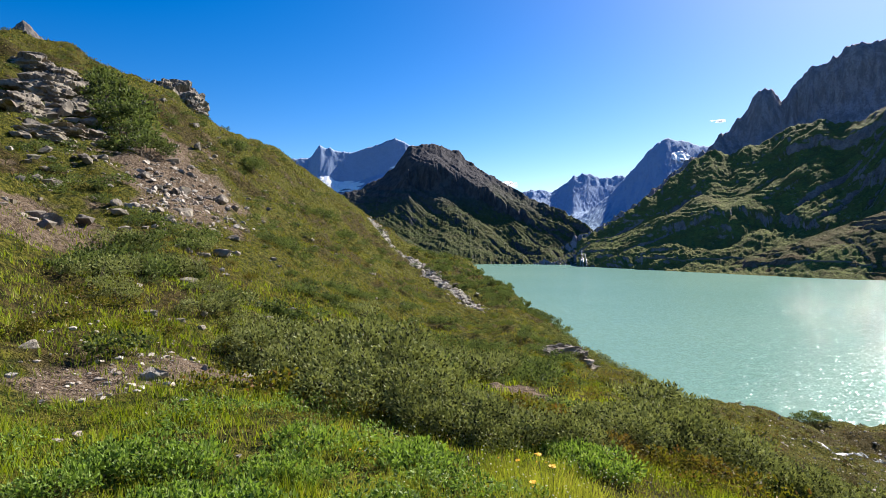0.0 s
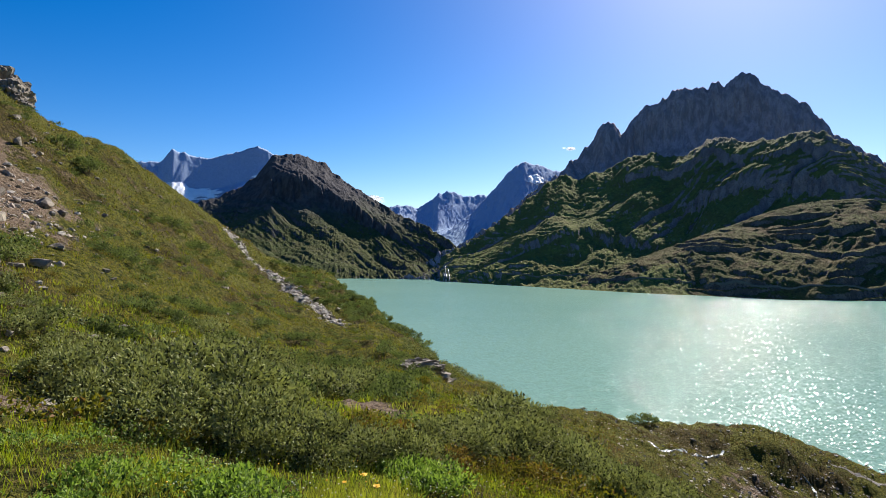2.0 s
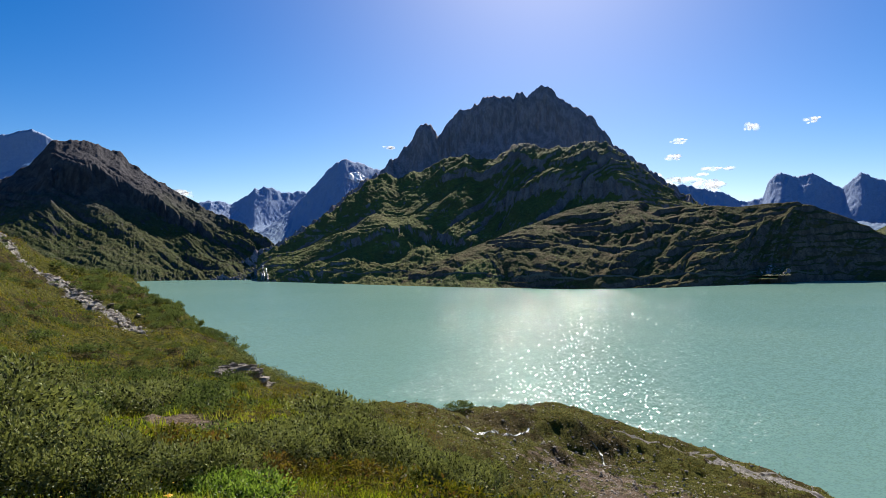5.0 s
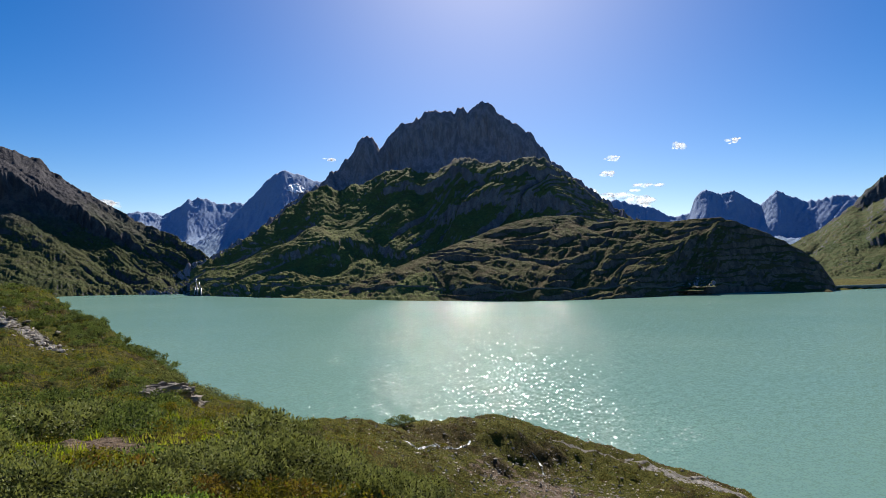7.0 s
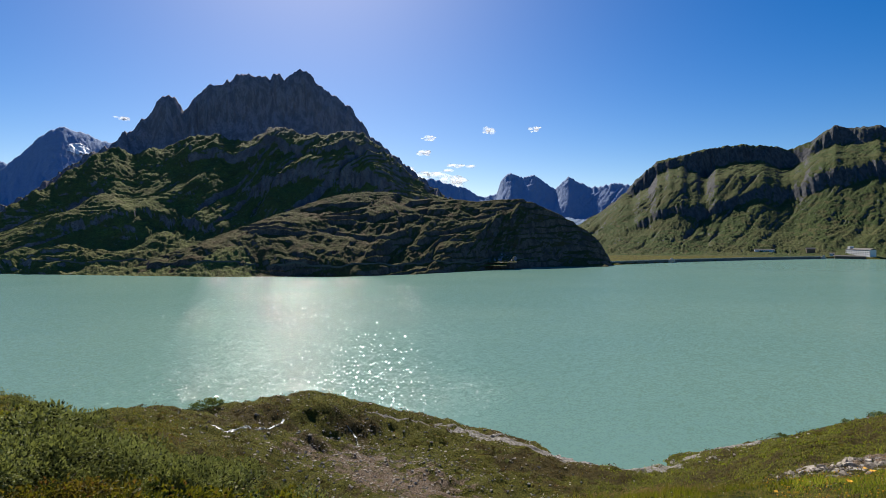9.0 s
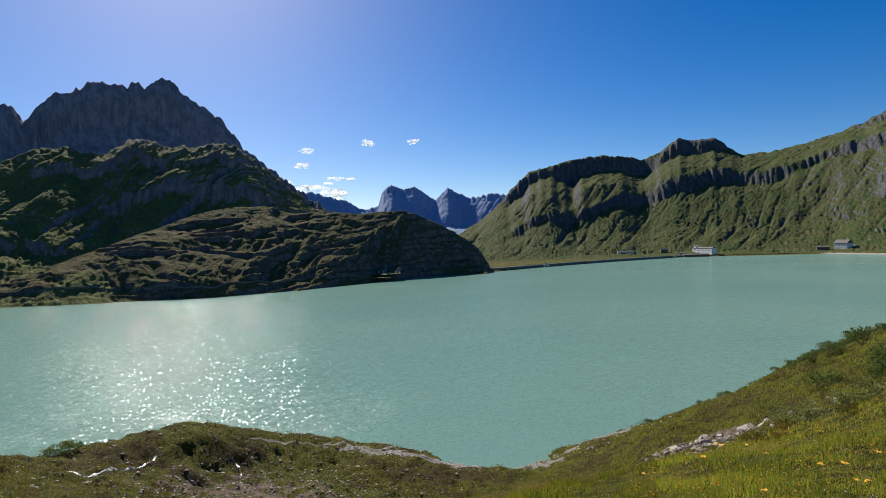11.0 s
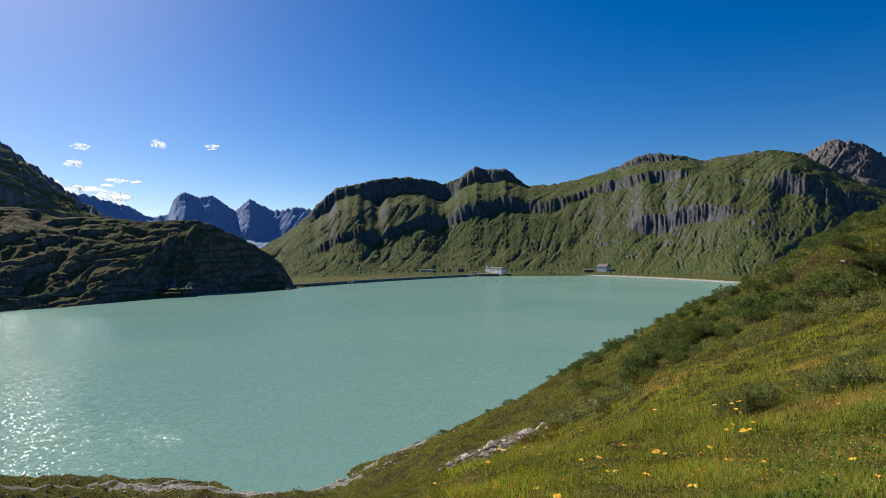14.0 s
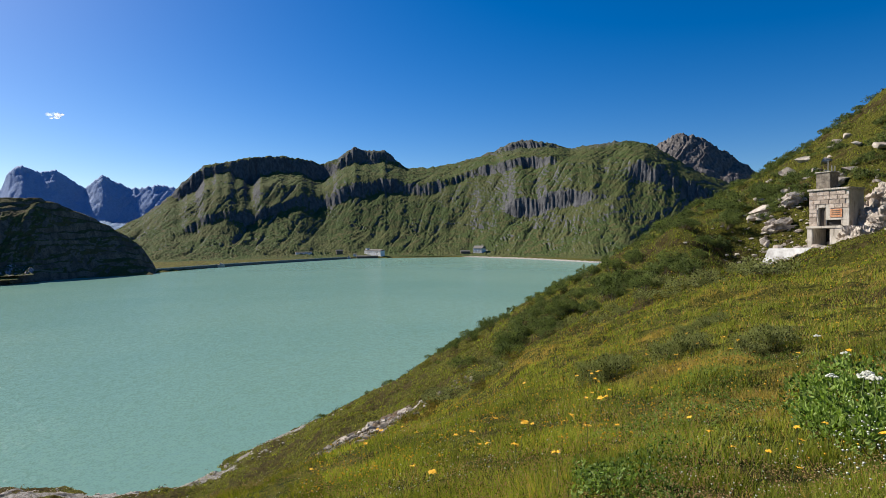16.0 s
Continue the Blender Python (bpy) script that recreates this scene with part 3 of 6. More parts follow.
_, glacier_side = mountain("glacier_mountain", "jagged rock peaks, hazy blue, above a small white glacier", GLACIER_CREST, [(-2, 3000, 20), (17, 3000, 20)], MT_FAR, 0.08, 90,
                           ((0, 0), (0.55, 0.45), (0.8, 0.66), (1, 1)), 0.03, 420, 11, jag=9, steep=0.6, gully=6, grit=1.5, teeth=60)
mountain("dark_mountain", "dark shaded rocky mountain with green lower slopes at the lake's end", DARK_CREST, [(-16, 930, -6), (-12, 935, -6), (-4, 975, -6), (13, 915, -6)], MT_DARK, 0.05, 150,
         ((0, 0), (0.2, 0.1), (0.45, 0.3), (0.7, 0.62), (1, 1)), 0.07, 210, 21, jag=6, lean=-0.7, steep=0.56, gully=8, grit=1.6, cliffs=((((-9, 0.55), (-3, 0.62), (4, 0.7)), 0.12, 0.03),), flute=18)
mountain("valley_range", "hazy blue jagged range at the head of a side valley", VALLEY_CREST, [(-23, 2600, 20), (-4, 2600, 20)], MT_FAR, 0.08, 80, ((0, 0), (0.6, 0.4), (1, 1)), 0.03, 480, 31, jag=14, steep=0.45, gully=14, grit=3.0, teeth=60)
_, snow_side = mountain("snow_patch_mountain", "hazy blue shaded pyramid peak with a small snow patch", SNOW_CREST, [(-31, 1700, 10), (-9, 1700, 10)], MT_FAR, 0.08, 100, ((0, 0), (0.6, 0.4), (1, 1)), 0.04, 420, 41, jag=6, steep=0.45, gully=12, grit=2.5)
mountain("west_mountain", "great backlit dark rock mountain with ragged summit towers", WEST_CREST_SOUTH + WEST_CREST_NORTH,
         [(-62, 800, 10), (-50, 760, 8), (-43, 740, 6), (-36, 740, -4), (-27.5, 760, -6), (-21, 800, -6), (-13, 905, -6), (-7, 985, -6)], MT_WEST, 0.05, 170,
         ((0, 0), (0.6, 0.36), (0.8, 0.55), (1, 1)), 0.05, 190, 51, jag=9, lean=0.5, gully=7, grit=2.2, cliffs=((((-50, 0.86), (-40, 0.86), (-27, 0.88)), 0.1, 0.03),), flute=22, teeth=30)
_, west_side = mountain("west_shoulder", "dark turf and rock shoulder with sunlit green ribs above the lake", SHOULDER_CREST,
                        [(-61, 790, 6), (-50, 735, 4), (-43, 695, -2), (-36, 648, -6), (-32, 660, -6), (-27.5, 690, -6), (-21, 755, -6), (-13, 885, -6)], MT_SLOPE, 0.05, 210,
                        ((0, 0), (0.1, 0.07), (0.4, 0.3), (0.75, 0.72), (1, 1)), 0.075, 170, 55, jag=6, lean=1.0, gully=10, grit=0.9, ledge=0.18, ledge_high=13,
                        cliffs=((((-33, 0.3), (-27, 0.36), (-20, 0.42)), 0.05, 0.02), (((-49, 0.62), (-42, 0.66), (-36, 0.6)), 0.08, 0.03), (((-47, 0.85), (-39, 0.88), (-30, 0.82)), 0.06, 0.02)), flute=16)
_, spur_side = mountain("lakeside_hill", "rounded heath-covered hill with rock benches above the lake shore", SPUR_CREST,
                        [(-71.5, 900, -6), (-70.4, 905, -6), (-68.5, 905, -6), (-65, 880, -6), (-58, 752, -6), (-52, 672, -6), (-45, 638, -6), (-41, 640, -6), (-37, 655, -6), (-27, 712, -6), (-24, 735, -6)], MT_SPUR, 0.05, 170,
                        ((0, 0), (0.05, 0.07), (0.3, 0.34), (0.6, 0.67), (1, 1)), 0.1, 120, 61, lean=0.2, gully=3, grit=0.8, ledge=0.7, ledge_high=10.5, swell=1.1, flute=8)
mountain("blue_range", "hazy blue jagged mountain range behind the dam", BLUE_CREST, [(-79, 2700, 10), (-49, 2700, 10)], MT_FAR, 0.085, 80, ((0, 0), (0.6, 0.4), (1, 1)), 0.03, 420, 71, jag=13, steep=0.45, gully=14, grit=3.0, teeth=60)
_, north_side = mountain("north_range", "long sunlit green mountain side with dark cliff bands and gullies", NORTH_CREST_A + NORTH_CREST_B,
                         [(-131, 1350, 3), (-112, 1330, 3), (-105, 1510, 3), (-100, 1625, 3), (-90, 1585, 3), (-80, 1480, 3), (-64, 1350, 2)], MT_NORTH, 0.07, 260,
                         ((0, 0), (0.08, 0.02), (0.28, 0.2), (0.48, 0.5), (0.6, 0.68), (1, 1)), 0.016, 150, 81, jag=8, teeth=45.0, lean=0.35, gully=6, wander=0.015, grit=1.9, swell=0.3, flute=13, pillar=28.0,
                         cliffs=((((-86.5, 0.97), (-80, 0.97), (-72.5, 0.95)), 0.2, 0.035), (((-93, 0.97), (-86.5, 0.96)), 0.12, 0.035),
                                 (((-109, 0.74), (-101, 0.75), (-95, 0.64), (-84, 0.52)), 0.085, 0.03), (((-84, 0.5), (-80, 0.4), (-72.5, 0.32)), 0.06, 0.02),
                                 (((-112, 0.36), (-104, 0.33)), 0.08, 0.025), (((-123, 0.62), (-115.5, 0.6)), 0.13, 0.035), (((-108.5, 0.96), (-102.5, 0.96)), 0.05, 0.02)))
mountain("grey_summit", "bare grey rocky summit behind a green ridge", GREY_CREST, [(-129, 2700, 150), (-112, 2700, 150)], MT_GREY, 0.06, 90, ((0, 0), (1, 1)), 0.06, 160, 91, jag=14, gully=16, grit=3.5)
mountain("rock_spire", "bare grey rock spire above a grassy slope", SPIRE_CREST, [(31, 800, 180), (40, 800, 180)], MT_GREY, 0.06, 80, ((0, 0), (0.6, 0.4), (1, 1)), 0.04, 70, 95, jag=4, gully=3, ledge=0.5, ledge_high=9)


# ---- snow, falls and lakeside track on the mountains ----
def draped(name, label, category, surface, b0, b1, v0, v1, material, lift, seed, ragged=0.5, nb=220, nv=120):
    """A ragged sheet lying on a mountain side."""
    bs, vs = np.linspace(b0, b1, nb), np.linspace(v0, v1, nv)
    Bq, Vq = np.meshgrid(bs, vs, indexing="ij")
    co = surface(Bq, Vq).copy()
    co[..., 2] += lift
    u, q = (Bq - b0) / (b1 - b0) * 2 - 1, (Vq - v0) / (v1 - v0) * 2 - 1
    keep = u * u + q * q + ragged * fbm(u * 2.5, q * 2.5, 4, seed) < 0.8
    faces = grid_faces(nb, nv)
    faces = faces[keep.reshape(-1)[faces].all(1)]
    return tagged(new(name, mesh_of(name, co.reshape(-1, 3), faces, material, sheet=True)), label, category, kind="structure")


draped("glacier", "white glacier tongue below jagged rock peaks", "glacier", glacier_side, 7.2, 15.4, 0.6, 0.8, SNOW, 10, 3, 0.7)
draped("snowfield", "small white snowfield under dark rock", "snow", glacier_side, 3.4, 5.2, 0.74, 0.82, SNOW, 8, 5, 0.8)
draped("snow_patch", "small white snow patch on a blue peak", "snow", snow_side, -23.3, -21.6, 0.8, 0.88, SNOW, 12, 7, 0.8)

rock_n = Nodes("weathered_gneiss", 0.9)
rn_big, rn_fine = rock_n.noise(0.9, 5, 0.65), rock_n.noise(9.0, 5, 0.7)
stone_c = rock_n.mix(rock_n.ramp(rn_big, 0.35, 0.65), (0.12, 0.1, 0.08), (0.31, 0.265, 0.205))
stone_c = rock_n.mix(rock_n.ramp(rn_fine, 0.55, 0.72), stone_c, (0.09, 0.085, 0.075))
stone_c = rock_n.mix(rock_n.ramp(rock_n.noise(2.3, 4, 0.6), 0.6, 0.68, 0, 0.6), stone_c, (0.22, 0.21, 0.10))
ROCK = rock_n.done(stone_c, rock_n.math("ADD", rn_big, rock_n.math("MULTIPLY", rn_fine, 0.35)), 0.9, 0.15)
pale_n = Nodes("pale_broken_stone", 0.9)
pn_big, pn_fine = pale_n.noise(1.3, 5, 0.65), pale_n.noise(11.0, 5, 0.7)
pale_c = pale_n.mix(pale_n.ramp(pn_big, 0.35, 0.65), (0.3, 0.25, 0.2), (0.52, 0.46, 0.38))
PALE = pale_n.done(pale_n.mix(pale_n.ramp(pn_fine, 0.56, 0.72), pale_c, (0.2, 0.17, 0.14)), pn_fine, 0.7, 0.08)
path_n = Nodes("trodden_gravel", 0.95)
GRAVEL = path_n.done(path_n.mix(path_n.ramp(path_n.noise(3.0, 5, 0.7), 0.35, 0.65), (0.15, 0.135, 0.11), (0.29, 0.265, 0.23)), path_n.noise(22.0, 3), 0.6, 0.05)
foam_n = Nodes("white_running_water", 0.25)
FOAM = foam_n.done(foam_n.mix(foam_n.ramp(foam_n.noise(1.1, 4, 0.7), 0.47, 0.62), (0.05, 0.055, 0.03), (0.45, 0.47, 0.45)), foam_n.noise(6.0, 3), 0.8, 0.1)


trk = Nodes("worn_track", 0.95)
TRACK = trk.done(trk.mix(trk.noise(0.3, 4), (0.09, 0.085, 0.07), (0.17, 0.155, 0.13)))


def track_on(surface, b0, b1, level, width, name, label):
    """A level gravel track cut across a mountain side."""
    bs = np.arange(b0, b1, 0.15)
    vs = np.linspace(0.0, 0.6, 90)
    pts = []
    for b in bs:
        col = surface(np.full(len(vs), b), vs)
        pts.append(col[np.argmax(col[:, 2] > level + 1.5 * math.sin(b * 0.9) + 1.0 * math.sin(b * 2.3))])
    pts = np.array(pts)
    kern = np.ones(5) / 5
    pts[2:-2] = np.stack([np.convolve(pts[:, k], kern, "valid") for k in range(3)], -1)
    way = pts[:, :2] / np.linalg.norm(pts[:, :2], axis=1)[:, None]
    off = np.concatenate([way * width, np.full((len(pts), 1), 0.3)], 1)
    low = pts + [0, 0, 1.2] - off
    high = pts + [0, 0, 1.2] + off
    co = np.stack([low - [0, 0, 2.2], low, high], 1)
    return tagged(new(name, mesh_of(name, co.reshape(-1, 3), grid_faces(len(pts), 3), TRACK, sheet=True)), label, "track", kind="structure")


track_on(spur_side, -64, -38, 11, 0.5, "lakeside_track", "pale gravel track along the foot of a heathy hill")
track_on(west_side, -38, -19, 13, 0.5, "hillside_track", "pale gravel track across the foot of a mountain")


def ribbon(name, label, category, course, width, material, lift=0.06, kind="structure"):
    """A strip that follows bearings and distances over the ground."""
    t = np.linspace(0, len(course) - 1, 14 * len(course))
    b = pchip(range(len(course)), [c[0] for c in course], t)
    r = pchip(range(len(course)), [c[1] for c in course], t)
    x, y = polar(b, r)
    d = np.stack([np.gradient(x), np.gradient(y)], -1)
    d /= np.linalg.norm(d, axis=1)[:, None]
    wob = width * (1 + 0.7 * fbm(t * 1.7, t * 0, 3, 77))
    co = []
    for k in (-0.5, -0.17, 0.17, 0.5):
        px, py = x - d[:, 1] * wob * k, y + d[:, 0] * wob * k
        co.append(np.stack([px, py, ground_z(px, py) + lift * (1 if abs(k) < 0.3 else 0.2)], -1))
    co = np.stack(co, 1)
    return tagged(new(name, mesh_of(name, co.reshape(-1, 3), grid_faces(len(t), 4), material, sheet=True)), label, category, kind=kind)


ribbon("shore_path", "pale trodden footpath on the grassy shore", "path", [(-47, 113), (-52, 116), (-56, 119), (-60, 121), (-64, 119), (-68, 113)], 0.9, GRAVEL, 0.08)
ribbon("shore_trail", "narrow stony trail beside the water", "path", [(-73, 114), (-77, 121), (-80, 128), (-83, 136), (-85.5, 143)], 1.6, GRAVEL, 0.12)
ribbon("brook", "small bright brook winding over stony turf", "brook", [(-32.8, 94.3), (-34, 92.8), (-35.1, 93.3), (-36.4, 97.5), (-37.5, 101), (-38.6, 102.5), (-39.2, 105)], 0.5, FOAM, 0.08)
ribbon("side_brook", "thin bright rill on stony turf", "brook", [(-45.2, 106.5), (-45.9, 105), (-46.2, 103), (-46.4, 100)], 0.35, FOAM, 0.08)


def fall_strands():
    """Three white strands that tumble down a dark gorge into the lake."""
    verts, faces = [], []
    for k, (b, top) in enumerate(((-13.55, 0.7), (-13.85, 0.4), (-13.35, 0.3))):
        for i in range(25):
            f = i / 24
            x, y, z = west_side(b + 0.07 * math.sin(5 * f + k), top * (1 - f) + 0.02)
            half = 0.5 + 0.8 * f + 0.3 * math.sin(9 * f + k)
            n = len(verts)
            verts += [(x - half, y - 0.5, z + 1.2), (x, y - 1.2, z + 2.2), (x + half, y - 0.5, z + 1.2)]
            if i:
                faces += [(n - 3, n - 2, n + 1, n), (n - 2, n - 1, n + 2, n + 1)]
    return mesh_of("waterfall", verts, faces, FOAM)


tagged(new("waterfall", fall_strands()), "white waterfall dropping through a dark gorge into the lake", "waterfall", kind="structure")


# ---- things: shared helpers ----
def part(name, me, parent, label=""):
    ob = new(name, me)
    ob.parent = parent
    if label:
        ob["label"] = label
    return ob


def thing(name, label, category, group=""):
    return tagged(new(name), label, category, group)


def on_ground(b, r, sink=0.0, turn=0.0, size=1.0, tilt_x=0.0, tilt_y=0.0):
    x, y = polar(b, r)
    return pose(float(x), float(y), float(ground_z(x, y)[0]) - sink, tilt_x, tilt_y, turn) @ Matrix.Scale(size, 4)


def place(ob, m):
    """A copy of a thing at a pose that may also scale it."""
    loc, rot, sc = m.decompose()
    c = copy_thing(ob, Matrix.LocRotScale(loc, rot, None))
    c.scale = sc
    return c


def leaf_material(name, dark, light, tip, translucent=0.45, rough=0.55, patch=0.0, gloss=0.06):
    """Leaves: colour differs from leaf to leaf, and some light comes through them."""
    m = Nodes(name, rough)
    m.bsdf.inputs["Specular IOR Level"].default_value = gloss
    rnd = m.island()
    colour = m.mix(m.ramp(rnd, 0.0, 0.5), dark, light)
    colour = m.mix(m.ramp(rnd, 0.86, 0.97), colour, tip)
    colour = m.mix(m.ramp(m.noise(0.7, 3), 0.42, 0.62, 0, 0.4), colour, dark)
    colour = m.mix(m.ramp(m.noise(0.22, 4, 0.65), 0.5, 0.66, 0, patch), colour, tip)
    m.done(colour)
    thin = m.add("ShaderNodeBsdfTranslucent")
    bright = m.add("ShaderNodeHueSaturation", Saturation=1.15, Value=1.5)
    m.link(colour, bright.inputs["Color"])
    m.link(bright.outputs[0], thin.inputs["Color"])
    mixer = m.add("ShaderNodeMixShader", Fac=translucent)
    m.link(m.bsdf.outputs[0], mixer.inputs[1])
    m.link(thin.outputs[0], mixer.inputs[2])
    m.link(mixer.outputs[0], m.tree.nodes["Material Output"].inputs["Surface"])
    return m.mat


LEAF_WILLOW = leaf_material("grey_green_willow_leaves", (0.016, 0.021, 0.008), (0.28, 0.3, 0.1), (0.36, 0.38, 0.15), 0.18, 0.6, 0.0, 0.14)
LEAF_ALDER = leaf_material("dark_alder_leaves", (0.018, 0.03, 0.01), (0.155, 0.19, 0.058), (0.2, 0.24, 0.07), 0.28, 0.6, 0.0, 0.1)
LEAF_HERB = leaf_material("bright_herb_leaves", (0.03, 0.055, 0.012), (0.23, 0.32, 0.07), (0.3, 0.36, 0.12), 0.3, 0.55, 0.0, 0.14)
LEAF_HEATH = leaf_material("heath_leaves", (0.02, 0.032, 0.008), (0.215, 0.2, 0.036), (0.22, 0.13, 0.05), 0.24, 0.55, 0.5, 0.08)
LEAF_BROWN = leaf_material("brown_green_heath_leaves", (0.018, 0.018, 0.008), (0.125, 0.1, 0.032), (0.18, 0.09, 0.045), 0.15, 0.6, 0.5, 0.06)
GRASS_SLOPE = leaf_material("slope_grass_blades", (0.032, 0.05, 0.01), (0.285, 0.34, 0.05), (0.35, 0.3, 0.085), 0.36, 0.5, 0.35)
GRASS_HILL = leaf_material("hillside_grass_blades", (0.03, 0.046, 0.01), (0.225, 0.235, 0.036), (0.28, 0.2, 0.065), 0.32, 0.55, 0.5)
GRASS_MEADOW = leaf_material("meadow_grass_blades", (0.055, 0.075, 0.015), (0.33, 0.36, 0.066), (0.58, 0.36, 0.13), 0.34, 0.5, 0.56)
GRASS_SHORE = leaf_material("brownish_shore_grass_blades", (0.03, 0.032, 0.012), (0.18, 0.15, 0.042), (0.26, 0.15, 0.07), 0.28, 0.55, 0.5)
wood = Nodes("grey_brown_twigs", 0.9)
TWIG = wood.done(wood.mix(wood.noise(20.0, 3), (0.07, 0.055, 0.04), (0.18, 0.15, 0.12)))
rng = np.random.default_rng(7)


def leaves(centres, aims, lengths, widths, droop=0.25):
    """Folded pointed leaves: base, two edges and a tip, two triangles each."""
    n = len(centres)
    aims = aims / np.linalg.norm(aims, axis=1)[:, None]
    side = np.cross(aims, rng.normal(size=(n, 3)))
    side /= np.linalg.norm(side, axis=1)[:, None] + 1e-9
    nor = np.cross(side, aims)
    L, W = lengths[:, None], widths[:, None]
    a = centres - aims * L / 2
    tip = centres + aims * L / 2 - nor * L * droop
    l = centres - aims * L * 0.05 + side * W / 2 + nor * W * 0.2
    r = centres - aims * L * 0.05 - side * W / 2 + nor * W * 0.2
    v = np.stack([a, l, tip, r], 1).reshape(-1, 3)
    k = np.arange(n)[:, None] * 4
    return v, np.concatenate([k + [[0, 1, 2]], k + [[0, 2, 3]]], 1).reshape(-1, 3)


def shrub(label, seed, height, spread, n, leaf, material, group, upright=0.5):
    """A dome of leafy lobes on thin branching stems, 1 m unit sizes in metres."""
    global rng
    rng = np.random.default_rng(seed)
    lobes = int(9 + 5 * rng.random())
    ang = rng.uniform(0, 2 * np.pi, lobes)
    rad = spread * np.sqrt(rng.uniform(0.02, 0.75, lobes))
    cen = np.stack([rad * np.cos(ang), rad * np.sin(ang), height * (0.78 - 0.42 * (rad / spread) ** 2) * rng.uniform(0.75, 1.1, lobes)], -1)
    size = spread * rng.uniform(0.28, 0.5, lobes)
    pick = rng.integers(0, lobes, n)
    d = rng.normal(size=(n, 3))
    d /= np.linalg.norm(d, axis=1)[:, None]
    shell = rng.uniform(0.15, 1.0, n) ** 0.5
    c = cen[pick] + d * (size[pick] * shell)[:, None] * [1, 1, 0.75]
    c[:, 2] = np.abs(c[:, 2]) + 0.02
    v, f = leaves(c, d + [0, 0, upright] + 0.5 * rng.normal(size=(n, 3)), leaf * rng.uniform(0.7, 1.3, n), leaf * rng.uniform(0.5, 0.75, n))
    root = thing("shrub", label, "shrub", group)
    part("foliage", mesh_of("foliage", v, f, material, False), root)
    sv, sf = [], []
    for q in cen:
        p0 = np.array([q[0] * 0.12, q[1] * 0.12, -0.1])
        mid = (p0 + q) / 2 + [q[0] * 0.12, q[1] * 0.12, 0]
        for p, w0 in ((p0, 0.022), (mid, 0.015), (q, 0.005)):
            for k in range(3):
                sv.append(p + np.array([math.cos(2.1 * k), math.sin(2.1 * k), 0]) * w0 * height)
        n0 = len(sv) - 9
        for lev in (0, 3):
            for k in range(3):
                sf.append((n0 + lev + k, n0 + lev + (k + 1) % 3, n0 + lev + 3 + (k + 1) % 3, n0 + lev + 3 + k))
    part("branchwork", mesh_of("branchwork", sv, sf, TWIG), root)
    root.location = (0, 0, -500)
    return root


def scatter(templates, n, b, r, size, seed, sink=0.08, keep=None):
    """Copies of shrubs over a stretch of bearings and distances."""
    q = np.random.default_rng(seed)
    made = 0
    while made < n:
        bb, rr = q.uniform(*b), math.exp(q.uniform(math.log(r[0]), math.log(r[1])))
        if keep and not keep(bb, rr):
            made += 0.2
            continue
        k = q.uniform(*size)
        place(templates[int(q.integers(len(templates)))], on_ground(bb, rr, sink * k, q.uniform(0, 360), k))
        made += 1


NEAR_WILLOW = [shrub("low grey-green willow shrub with dense small leaves", 100 + k, 0.9, 0.85, 3600, 0.056, LEAF_WILLOW, "willow shrubs on the slope") for k in range(3)]
MID_WILLOW = [shrub("low grey-green willow shrub on the grassy slope", 110 + k, 0.8, 1.0, 850, 0.092, LEAF_WILLOW, "willow shrubs on the slope") for k in range(3)]
NEAR_HERB = [shrub("leafy bright green herb clump in the grass", 120 + k, 0.38, 0.48, 850, 0.052, LEAF_HERB, "leafy herb clumps", 1.0) for k in range(3)]
FAR_ALDER = [shrub("rounded dark green alder bush on the steep slope", 130 + k, 1.0, 0.95, 800, 0.11, LEAF_ALDER, "alder bushes on the slopes") for k in range(4)]
DARK_HERB = [shrub("dark upright herb clump standing in the meadow", 140 + k, 0.4, 0.42, 900, 0.042, LEAF_WILLOW, "dark herb clumps", 1.6) for k in range(2)]
THICKET = [shrub("leafy bush", 150 + k, 0.95, 1.0, 220, 0.19, LEAF_ALDER, "") for k in range(4)]
LOW_BUSH = [shrub("leafy bush", 160 + k, 0.7, 1.0, 260, 0.14, LEAF_WILLOW, "") for k in range(3)]
TEMPLATES = NEAR_WILLOW + MID_WILLOW + NEAR_HERB + FAR_ALDER + DARK_HERB + THICKET + LOW_BUSH


